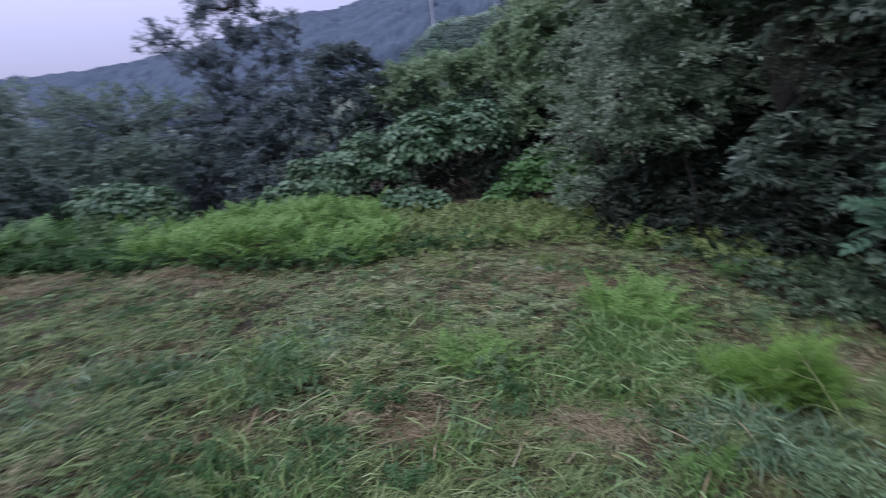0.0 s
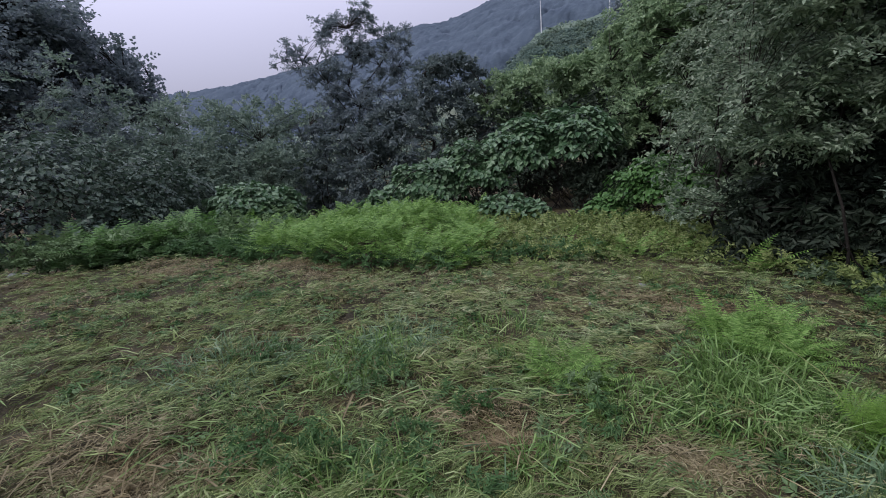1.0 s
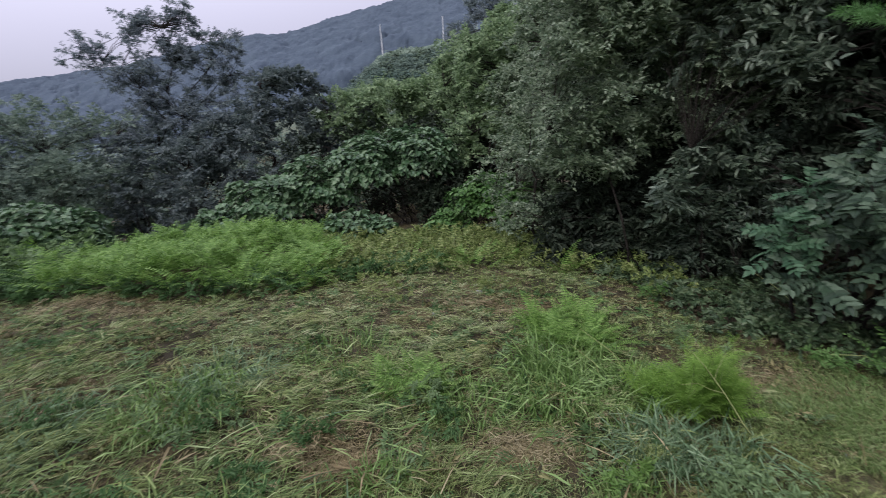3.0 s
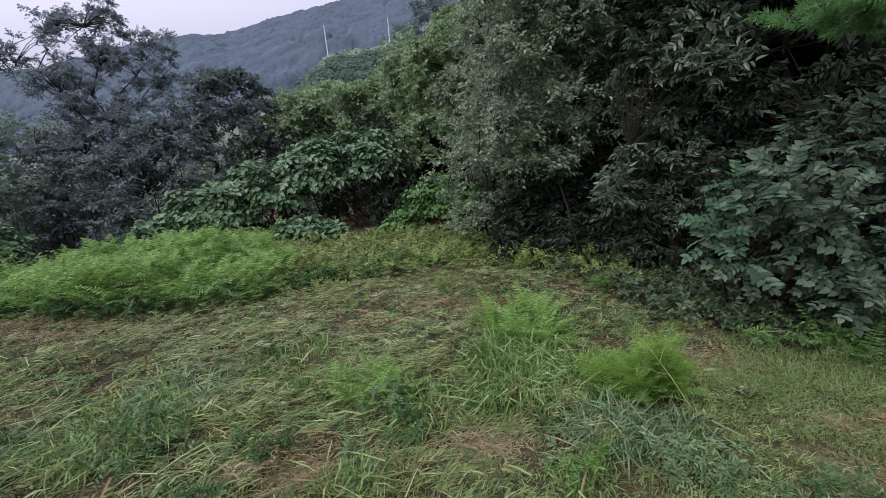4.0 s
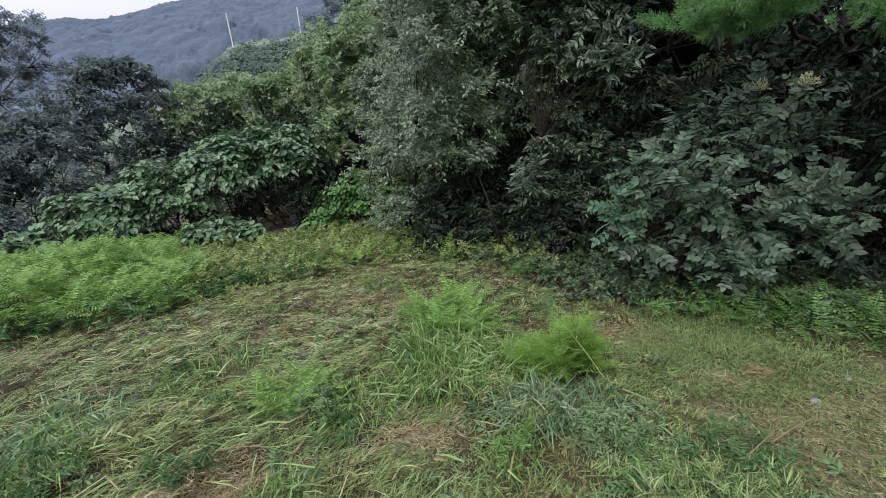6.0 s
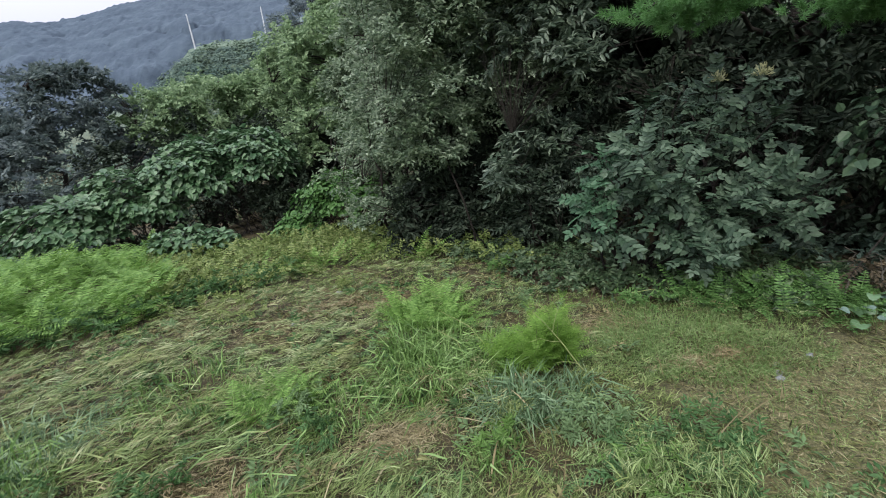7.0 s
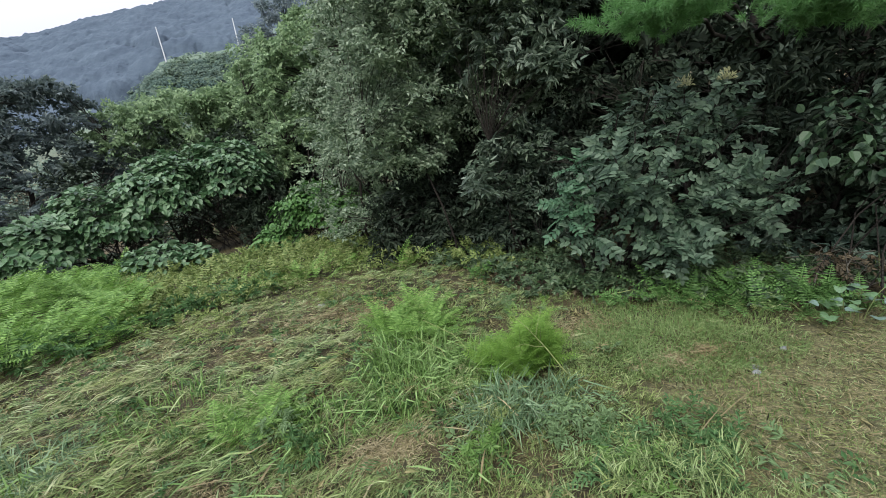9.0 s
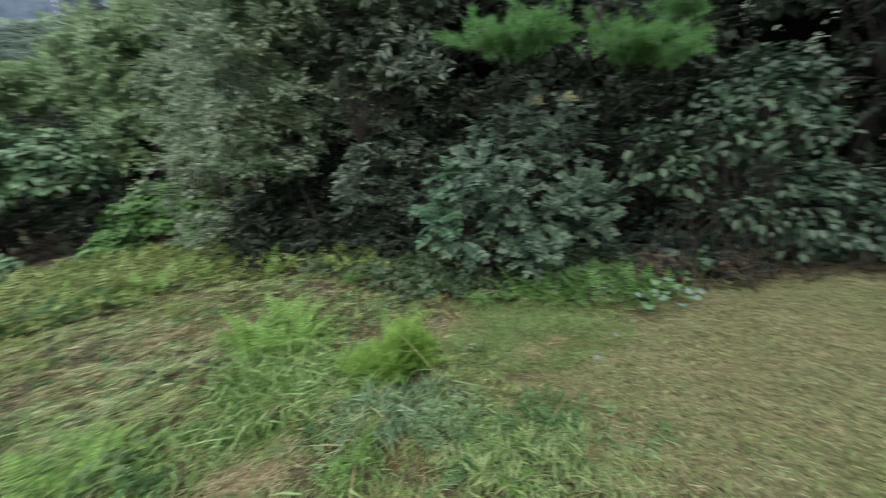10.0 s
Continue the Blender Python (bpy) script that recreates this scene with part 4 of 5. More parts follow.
sumac((3.1, 3.9, hz(3.1, 3.9)), [(3.28, 3.29, 1.73, True), (3.57, 3.13, 1.74, True), (3.08, 3.47, 1.70, False), (2.87, 3.65, 1.59, False), (3.13, 3.15, 1.41, False), (2.92, 3.48, 1.40, False), (2.47, 3.80, 1.19, False), (2.59, 3.48, 1.13, False), (2.66, 3.30, 1.00, False), (2.31, 3.66, 0.91, False), (2.94, 3.05, 0.97, False), (2.77, 3.21, 0.82, False), (3.21, 2.93, 0.78, False), (3.34, 2.78, 0.71, False), (3.53, 2.70, 0.60, False), (3.03, 2.97, 0.66, False), (2.79, 2.99, 0.47, False), (3.02, 2.84, 0.44, False), (2.85, 2.85, 0.36, False), (2.52, 3.25, 1.22, False), (2.75, 3.0, 1.08, False), (3.35, 2.75, 0.98, False), (2.2, 3.6, 0.72, False),  (3.86, 2.76, 0.78, False), (3.66, 3.02, 1.01, False), (2.37, 3.39, 0.51, False),  (3.82, 3.14, 1.43, False)],
      "leafy sumac bush with cream-yellow flower plumes")

mound("vine_bush", "round-leaved vine thicket coloured dark for the wood's shade", (5.4, 3.2, hz(5.4, 3.2)),
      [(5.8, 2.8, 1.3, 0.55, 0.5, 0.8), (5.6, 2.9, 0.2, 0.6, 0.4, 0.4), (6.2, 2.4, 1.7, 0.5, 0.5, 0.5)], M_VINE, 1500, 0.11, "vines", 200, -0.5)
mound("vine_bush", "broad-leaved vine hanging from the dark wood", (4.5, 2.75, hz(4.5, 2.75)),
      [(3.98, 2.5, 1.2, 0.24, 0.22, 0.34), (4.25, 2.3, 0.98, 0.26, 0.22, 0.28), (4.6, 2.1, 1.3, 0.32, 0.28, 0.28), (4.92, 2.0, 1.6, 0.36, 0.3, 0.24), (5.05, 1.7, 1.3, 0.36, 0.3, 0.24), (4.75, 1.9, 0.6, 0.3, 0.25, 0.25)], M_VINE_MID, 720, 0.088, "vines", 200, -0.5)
mound("vine_bush", "mid green vine leaves spilling over the lawn's edge", (5.6, 1.7, hz(5.6, 1.7)),
      [(5.6, 1.8, 0.45, 0.55, 0.5, 0.6), (6.1, 1.3, 0.35, 0.6, 0.5, 0.5), (6.6, 0.6, 0.4, 0.7, 0.6, 0.6)], M_SUMAC, 2600, 0.09, "vines", 150, -0.5)


# ---- pine bough ----
def pine(base, top, boughs, label):
    ob = thing("pine_tree", base, label, "tree", "edge trees")
    base = np.array(base, float)
    t = np.linspace(0, 1, 8)[:, None]
    line = t * np.array([0.2, 0.1, top])
    part("trunk", mesh_of("trunk", *tube(line - [0, 0, 0.1], np.linspace(0.13, 0.05, 8), 8), M_BARK, True), ob)
    for x, y, z in boughs:
        end = np.array([x, y, z]) - base
        a = line[min(7, max(1, int(7 * (z - base[2]) / top)))]
        b = part("bough", mesh_of("bough", *tube(bent(a, end, 0.1, 7, 0.02), np.linspace(0.035, 0.008, 7), 6), M_BARK, True), ob)
        away = unit((end - a)[None])[0]
        P, D = [], []
        for j in range(58):
            f = RNG.uniform(0.8, 1.0)
            c = a + (end - a) * f + RNG.normal(size=3) * np.array([0.14, 0.14, 0.03])
            ax = unit((away + RNG.normal(size=3) * 0.45 + [0, 0, 0.15])[None])[0]
            m = 90
            P.append(c + ax * RNG.uniform(0, 0.16, (m, 1)))
            D.append(unit(ax * 0.9 + rand_dirs(m) * 0.75))
        P, D = np.concatenate(P), np.concatenate(D)
        V, F = leaves(P, D, rand_dirs(len(P)), RNG.uniform(0.045, 0.085, len(P)), 0.0019)
        tagged(part("needle_mass", mesh_of("needle_mass", V, F, M_PINE), b), kind="stuff")
    return ob


pine((5.3, 4.3, hz(5.3, 4.3)), 7.0, [(2.46, 3.16, 2.31), (2.62, 2.92, 2.33), (2.8, 2.78, 2.36), (3.45, 2.46, 2.24), (3.6, 2.26, 2.18), (3.75, 2.2, 2.16), (4.2, 2.4, 2.6)],
     "pine with bright green needle boughs hanging over the clearing")

def brush_heap(x, y, w, n, label):
    """Cut twigs and withered leaves thrown on a heap at the wood's foot."""
    base = np.array([x, y, hz(x, y)])
    ob = thing("brush_heap", base, label, "brushwood")
    for _ in range(n):
        c = np.array([RNG.normal() * w, RNG.normal() * w * 0.6, RNG.uniform(0.02, 0.3)])
        d = rand_dirs(1)[0] * np.array([1, 1, 0.5]) * RNG.uniform(0.15, 0.4)
        part("twig", mesh_of("twig", *tube(bent(c - d, c + d, 0.1, 5, 0.06), np.linspace(0.006, 0.002, 5), 5), M_DEADWOOD, True), ob)
    C = np.stack([RNG.normal(size=50) * w, RNG.normal(size=50) * w * 0.6, RNG.uniform(0.03, 0.34, 50)], 1)
    tagged(part("withered_leaves", mesh_of("withered_leaves", *clump_leaves(C, 0.12, 500, 0.05, 0.026, 0.3, 0.7), M_LITTER), ob), kind="stuff")


M_DEADWOOD = solid_material("dead_twig", greens((0.04, 0.038, 0.03), (0.095, 0.088, 0.07)), 9.0, 0.9, 0.3)
brush_heap(4.1, 2.4, 0.15, 22, "heap of brown dead twigs and withered leaves")
brush_heap(4.75, 1.9, 0.15, 22, "heap of brown dead twigs below the vine")

# ---- fern bed and weeds ----
EDGE_X = [-30, -12, -9, -8.3, -7, -5.1, -3.8, -3, -2.2, -1.15, -0.2, 1, 1.6, 1.94, 2.7, 3.2, 4, 5, 5.9, 8, 30]
EDGE_Y = [-2, 1.0, 2.5, 3.0, 4.2, 4.55, 4.6, 4.7, 5.2, 5.8, 6.5, 6.2, 5.4, 3.7, 3.2, 2.7, 2.2, 1.7, 1.2, 0.5, -4]


def past_edge(x, y):
    """How far a place lies beyond the edge of the mown clearing."""
    return y - np.interp(x, EDGE_X, EDGE_Y)


def scatter(n, x0, x1, y0, y1, test):
    x, y = RNG.uniform(x0, x1, n * 6), RNG.uniform(y0, y1, n * 6)
    ok = np.where(test(x, y))[0][:n]
    return x[ok], y[ok]


def stuff(name, geo, material, label, category):
    return tagged(new(name, mesh_of(name, *geo, material)), label, category, kind="stuff")


def fern_patch(name, label, x, y, L, lift, material, pairs=12, wide=0.42, blade=0.075):
    n = len(x)
    geo = fronds(on_ground(x, y, lift), RNG.uniform(0, 2 * np.pi, n), RNG.uniform(0.7, 1.45, n), L * RNG.uniform(0.6, 1.25, n), pairs, wide, 1.1, blade)
    return stuff(name, geo, material, label, "ferns")


bx, by = scatter(3000, -7.6, -0.9, 4.4, 9.0, lambda x, y: (past_edge(x, y) > 0.0) & (y < 8.9 - 0.25 * np.abs(x + 4)) & (x < -0.40 * y) & (x > -1.3 * y))
fern_patch("fern_bed", "lush bed of bright green feathery ferns", bx, by, 0.38, 0.16 + 0.13 * waves(bx, by, 51, 1.7) + 0.12 * RNG.uniform(-1, 1, len(bx)), M_FERN, 14, 0.5, 0.045)
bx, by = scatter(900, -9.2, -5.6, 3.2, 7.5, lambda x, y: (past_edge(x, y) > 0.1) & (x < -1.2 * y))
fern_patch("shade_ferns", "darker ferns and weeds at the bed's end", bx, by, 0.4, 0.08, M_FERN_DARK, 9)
bx, by = scatter(700, -3.4, 1.6, 5.2, 8.6, lambda x, y: (past_edge(x, y) > 0.1) & (x > -0.45 * y))
fern_patch("edge_ferns", "yellowish ferns among weeds below the wood", bx, by, 0.36, 0.03, M_WEED, 9)
bx, by = scatter(210, 0.2, 1.2, 3.2, 4.4, lambda x, y: ((x - 0.66) / 0.36) ** 2 + ((y - 3.75) / 0.42) ** 2 < 1)
fern_patch("fern_tuft", "bright fern tuft standing in the mown grass", bx, by, 0.34, 0.0, M_FERN, 20, 0.4, 0.03)
bx, by = scatter(260, 2.6, 3.9, 2.0, 3.0, lambda x, y: (past_edge(x, y) > -0.35) & (past_edge(x, y) < 0.5))
fern_patch("fern_tuft", "green fern tuft at the foot of the sumac", bx, by, 0.36, 0.0, M_FERN_MID, 15, 0.36, 0.045)
bx, by = scatter(90, -0.95, -0.35, 2.45, 3.0, lambda x, y: ((x + 0.62) / 0.3) ** 2 + ((y - 2.72) / 0.25) ** 2 < 1)
fern_patch("fern_tuft", "small green fern tuft left by the mower", bx, by, 0.26, 0.0, M_FERN, 20, 0.42, 0.03)


for cx, cy, w, n, L in ((-0.5, 6.45, 0.22, 46, 0.42), (0.95, 6.0, 0.1, 10, 0.5), (-1.15, 6.7, 0.25, 40, 0.32), (0.35, 6.9, 0.2, 26, 0.34)):
    bx, by = cx + RNG.normal(size=n) * w, cy + RNG.normal(size=n) * w * 0.7
    fern_patch("fern_tuft", "pale green fern standing at the wood's foot", bx, by, L, 0.0, M_FERN, 18, 0.4, 0.035)


def weeds(name, label, x, y, tall, n, L, W, material, size=0.12):
    C = on_ground(x, y, 0.0)
    C[:, 2] += RNG.uniform(0.02, tall, len(x))
    return stuff(name, clump_leaves(C, size, n, L, W, 0.7, 0.2), material, label, "weeds")


bx, by = scatter(1100, -3.6, 2.2, 4.6, 9.3, lambda x, y: (past_edge(x, y) > -0.5 * RNG.uniform(size=len(x))) & (x > -0.45 * y))
weeds("edge_weeds", "tangled yellow-green weeds along the wood's foot", bx, by, 0.26, 26000, 0.055, 0.024, M_WEED)
bx, by = scatter(700, 1.2, 4.6, 2.4, 6.0, lambda x, y: (past_edge(x, y) > -0.25) & (past_edge(x, y) < 2.2))
weeds("broad_weeds", "low dull green broadleaf weeds under the shrubs", bx, by, 0.16, 12000, 0.058, 0.036, M_BROADWEED)
# dark-coloured weeds cover lit soil where the forest floor lies in shade
bx, by = scatter(600, 4.4, 7.6, 1.2, 4.6, lambda x, y: past_edge(x, y) > 0.2)
weeds("shade_weeds", "low weeds coloured dark for the shade of the forest floor", bx, by, 0.25, 8000, 0.09, 0.05, M_KUDZU_SHADE)
bx, by = scatter(800, -12.5, -6.4, 1.0, 6.8, lambda x, y: past_edge(x, y) > 0.1)
weeds("slope_weeds", "dark weeds at the top of the slope", bx, by, 0.6, 16000, 0.085, 0.045, M_SAGE, 0.16)
bx, by = scatter(420, -8.0, -0.8, 4.2, 7.2, lambda x, y: (past_edge(x, y) > -0.1) & (past_edge(x, y) < 0.6))
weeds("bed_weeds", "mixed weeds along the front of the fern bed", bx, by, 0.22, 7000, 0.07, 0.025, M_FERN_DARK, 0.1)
bx, by = scatter(3000, 0.8, 6.0, 1.0, 8.0, lambda x, y: (past_edge(x, y) > -0.15) & (past_edge(x, y) < 2.5))
stuff("leaf_litter", leaves(on_ground(bx, by, 0.03), unit(RNG.normal(size=(len(bx), 3)) * [1, 1, 0.2]), unit(RNG.normal(size=(len(bx), 3)) * 0.4 + [0, 0, 1]), 0.07, 0.035),
      M_LITTER, "brown fallen leaves under the trees", "leaf litter")

# ---- mown grass ----
DRY = [(-0.87, 1.95, 0.4, 0.22), (0.1, 2.05, 0.22, 0.18), (0.05, 4.5, 0.55, 0.28), (-2.6, 0.85, 0.6, 0.35), (-4.6, 4.2, 1.0, 0.3), (-6.6, 3.7, 0.9, 0.4), (1.92, 2.9, 0.26, 0.2), (2.3, 2.15, 0.3, 0.1)]


def dryness(x, y):
    v = np.zeros(np.shape(x))
    for cx, cy, rx, ry in DRY:
        v = np.maximum(v, np.exp(-(((x - cx) / rx) ** 2 + ((y - cy) / ry) ** 2)))
    v = np.maximum(v, 0.36 * np.exp(-(((x + 0.6) / 1.6) ** 2 + ((y - 4.7) / 0.9) ** 2)))
    right = smooth(1.5, 2.0, x) * smooth(2.35, 1.8, y + 0.12 * (x - 2))
    return np.clip(np.maximum(np.maximum(v, right * 0.65), 0.22 * smooth(-0.6, -3.0, x)) + 0.18 * waves(x, y, 21, 3.0), 0, 1)


def lawn_points(n, far=9.5):
    r = 0.45 + (far - 0.45) * RNG.uniform(0, 1, n) ** 1.05
    az = np.radians(RNG.uniform(-82, 88, n))
    x, y = r * np.sin(az), r * np.cos(az)
    keep = past_edge(x, y) < RNG.uniform(-0.15, 0.3, n)
    return x[keep], y[keep], r[keep]


def lay(x, y, r, tall, wild, per=1):
    """Cut blades that lie in bunches: those of a bunch leave one foot and point one way, along the mower's rows."""
    m = len(x)
    row = 0.45 + 0.6 * waves(x, y, 31, 0.8) + RNG.normal(size=m) * 0.5 * wild + np.pi * (RNG.uniform(size=m) < 0.3)
    heap = np.clip(waves(x, y, 33, 3.2) + 0.7 * waves(x, y, 34, 9.0) + 0.2, 0, 1.5) * 0.10 + 0.006
    lift = heap * RNG.uniform(0.1, 1.0, m)
    long = tall * RNG.uniform(0.6, 1.5, m)
    steep = np.abs(RNG.normal(size=m)) * 9
    k = np.repeat(np.arange(m), per)
    n = len(k)
    bx, by = x[k] + RNG.normal(size=n) * 0.022 * (per > 1), y[k] + RNG.normal(size=n) * 0.022 * (per > 1)
    az = row[k] + RNG.normal(size=n) * np.where(RNG.uniform(size=n) < 0.3, 1.3, 0.3 * wild)
    P = on_ground(bx, by, lift[k] + RNG.uniform(0, 0.015, n))
    worn = smooth(1.3, 2.2, bx)
    L = long[k] * RNG.uniform(0.5, 1.3, n) * (1 - 0.4 * worn) * (0.8 + 0.25 * smooth(-0.4, -1.6, bx))
    rise = np.radians(steep[k] + np.abs(RNG.normal(size=n)) * 9 + 1)
    broad = RNG.uniform(size=n) < 0.03 + 0.19 * smooth(-0.8, -1.6, bx) * smooth(3.2, 2.2, r[k])
    W = (0.0022 + 0.00027 * r[k]) * (1 - 0.3 * worn) * RNG.uniform(0.5, 1.6, n) * np.where(broad, 2.5, 1.0)
    return blades(P, az, rise, L, W, rise * 1.1 + RNG.uniform(-0.08, 0.15, n))


x, y, r = lawn_points(29000)
hollow = waves(x, y, 33, 3.2) + 0.5 * waves(x, y, 34, 9.0)
keep = (hollow > RNG.uniform(-2.1, -0.7, len(x))) & (RNG.uniform(size=len(x)) > 0.75 * smooth(1.4, 1.9, x) * smooth(2.3, 1.9, y))
x, y, r = x[keep], y[keep], r[keep]
dry = RNG.uniform(size=len(x)) < 0.02 + 0.98 * dryness(x, y)
pale = ~dry & (RNG.uniform(size=len(x)) < 0.75 * np.exp(-(((x + 1.2) / 2.6) ** 2 + ((y - 4.4) / 1.5) ** 2)))
stuff("cut_hay", lay(x[pale], y[pale], r[pale], 0.1, 0.9, 13), M_HAY, "pale half-dried cut grass combed into rows", "grass")
dry_or_pale = dry | pale
stuff("mown_grass", lay(x[~dry_or_pale], y[~dry_or_pale], r[~dry_or_pale], 0.1, 1.0, 12), M_MOWN, "flattened freshly mown grass lying in swaths", "grass")
stuff("dry_straw", lay(x[dry], y[dry], r[dry], 0.058, 2.2, 10), M_STRAW, "pale brown dry cut straw in patches", "straw")
sx, sy = scatter(36000, 1.3, 5.6, -1.2, 2.4, lambda x, y: (past_edge(x, y) < 0.1) & (dryness(x, y) > RNG.uniform(0.1, 0.5, len(x))) & (x * x + y * y < 30))
n = len(sx)
for sel, material, label in ((slice(0, 2 * n // 5), M_STRAW, "short yellow straw strewn over worn ground"), (slice(2 * n // 5, None), M_MOWN, "short cut green grass mixed with the straw")):
    q, p = sx[sel], sy[sel]
    m = len(q)
    tilt = np.radians(np.abs(RNG.normal(size=m)) * 14 + 2)
    stuff("short_straw", blades(on_ground(q, p, RNG.uniform(0.002, 0.03, m)), RNG.uniform(0, 6.28, m), tilt, RNG.uniform(0.022, 0.065, m), RNG.uniform(0.002, 0.0038, m), tilt * 1.15), material, label, "straw")
for cx, cy, rx, ry in DRY:
    n = int(9000 * min(rx * ry, 0.2) ** 0.5)
    px, py = cx + RNG.normal(size=n) * rx * 0.6, cy + RNG.normal(size=n) * ry * 0.6
    tilt = np.radians(np.abs(RNG.normal(size=n)) * 13 + 2)
    lift = np.clip(waves(px, py, 33, 3.2) + 0.7 * waves(px, py, 34, 9.0) + 0.2, 0, 1.5) * 0.06
    stuff("straw_patch", blades(on_ground(px, py, 0.01 + lift * RNG.uniform(0.3, 1.1, n)), RNG.uniform(0, 6.28, n), tilt, RNG.uniform(0.03, 0.085, n), RNG.uniform(0.0025, 0.005, n), tilt * 1.4), M_STRAW, "patch of brown cut straw on bare soil", "straw")
x, y, r = lawn_points(60000, 9.0)
n = len(x)
D = unit(RNG.normal(size=(n, 3)) * [1, 1, 0.35])
stuff("cut_chaff", leaves(on_ground(x, y, RNG.uniform(0.004, 0.03, n)), D, unit(RNG.normal(size=(n, 3)) * 0.7 + [0, 0, 1]), RNG.uniform(0.025, 0.065, n), (0.005 + 0.0009 * r) * RNG.uniform(0.6, 1.6, n)),
      M_CHAFF, "fine brown and green clippings on the soil", "clippings")
x, y, r = lawn_points(70000)
keep = waves(x, y, 41, 1.6) + RNG.normal(size=len(x)) * 0.3 - dryness(x, y) > 0.05
x, y, r = x[keep], y[keep], r[keep]
n = len(x)
stuff("grass_stubble", blades(on_ground(x, y), RNG.uniform(0, 6.28, n), np.radians(RNG.uniform(45, 90, n)), RNG.uniform(0.04, 0.1, n), 0.0022 + 0.00045 * r, RNG.uniform(0.1, 0.9, n)),
      M_GRASS, "short green grass regrowth in the mown clearing", "grass")


a, q = np.radians(RNG.uniform(86, 280, 11000)), 0.4 + 6.0 * RNG.uniform(0, 1, 11000) ** 0.7
x, y = q * np.sin(a), q * np.cos(a)
keep = waves(x, y, 43, 1.2) > RNG.uniform(-1.4, 0.3, len(x))
stuff("trodden_grass", lay(x[keep], y[keep], q[keep] * 0.5 + 4.0, 0.12, 1.2, 1), M_MOWN, "thin trodden grass behind the mown strip", "grass")
bx, by = scatter(330, -7.0, 2.0, 1.1, 5.5, lambda x, y: past_edge(x, y) < -0.2)
k = np.repeat(np.arange(len(bx)), 3)
hx, hy = bx[k] + RNG.normal(size=len(k)) * 0.07, by[k] + RNG.normal(size=len(k)) * 0.06
half, most = len(k) // 3, 2 * len(k) // 3
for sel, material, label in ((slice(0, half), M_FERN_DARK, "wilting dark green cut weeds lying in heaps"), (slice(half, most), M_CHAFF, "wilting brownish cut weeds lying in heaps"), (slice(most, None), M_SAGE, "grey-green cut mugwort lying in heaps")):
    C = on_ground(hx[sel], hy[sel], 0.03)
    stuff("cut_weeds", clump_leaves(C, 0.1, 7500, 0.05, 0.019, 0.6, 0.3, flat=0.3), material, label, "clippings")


bx, by = scatter(420, -6.0, 1.6, 1.0, 4.8, lambda x, y: past_edge(x, y) < -0.1)
n = len(bx)
stuff("cut_fronds", fronds(on_ground(bx, by, RNG.uniform(0.03, 0.07, n)), RNG.uniform(0, 6.28, n), RNG.uniform(0.0, 0.35, n), RNG.uniform(0.1, 0.24, n), 9, 0.42, 0.5, 0.06), M_FERN_DARK, "cut fern fronds strewn over the mown grass", "clippings")


def grass_tuft(x, y, w, n, tall, label, material=M_LONG, wide=0.012):
    a = RNG.uniform(0, 6.28, n)
    q = w * np.sqrt(RNG.uniform(0, 1, n))
    px, py = x + q * np.cos(a), y + q * np.sin(a)
    geo = blades(on_ground(px, py), a + RNG.normal(size=n) * 0.9, np.radians(RNG.uniform(35, 88, n)), tall * RNG.uniform(0.5, 1.2, n), RNG.uniform(wide * 0.33, wide, n), RNG.uniform(0.5, 2.0, n))
    return stuff("grass_tuft", geo, material, label, "grass")


for gx, gy, w, n, tall in ((0.38, 2.6, 0.3, 420, 0.3), (0.75, 2.62, 0.3, 380, 0.3), (0.5, 3.05, 0.3, 380, 0.34), (0.25, 2.95, 0.16, 140, 0.34), (0.95, 2.85, 0.25, 260, 0.3), (-0.2, 2.45, 0.25, 220, 0.2),
                           (-2.1, 2.3, 0.4, 400, 0.3), (-1.2, 3.1, 0.5, 300, 0.22), (0.6, 1.75, 0.14, 100, 0.2), (-0.6, 1.75, 0.15, 120, 0.22), (-1.3, 1.15, 0.35, 260, 0.3)):
    grass_tuft(gx, gy, w, n, tall, "tuft of long green grass left uncut")
for gx, gy, w, n, tall in ((1.85, 2.45, 0.4, 2600, 0.09), (2.3, 2.45, 0.6, 5200, 0.1), (2.75, 2.25, 0.45, 2600, 0.09)):
    grass_tuft(gx, gy, w, n, tall, "short fine green turf beside the straw", M_TURF, 0.005)
for gx, gy, w, n, tall in ((0.85, 2.1, 0.22, 330, 0.28), (1.15, 2.08, 0.2, 240, 0.26), (-2.0, 2.75, 0.35, 300, 0.3), (-3.0, 1.9, 0.5, 300, 0.28)):
    grass_tuft(gx, gy, w, n, tall, "tuft of blue-green broad-bladed grass", M_BLUE)


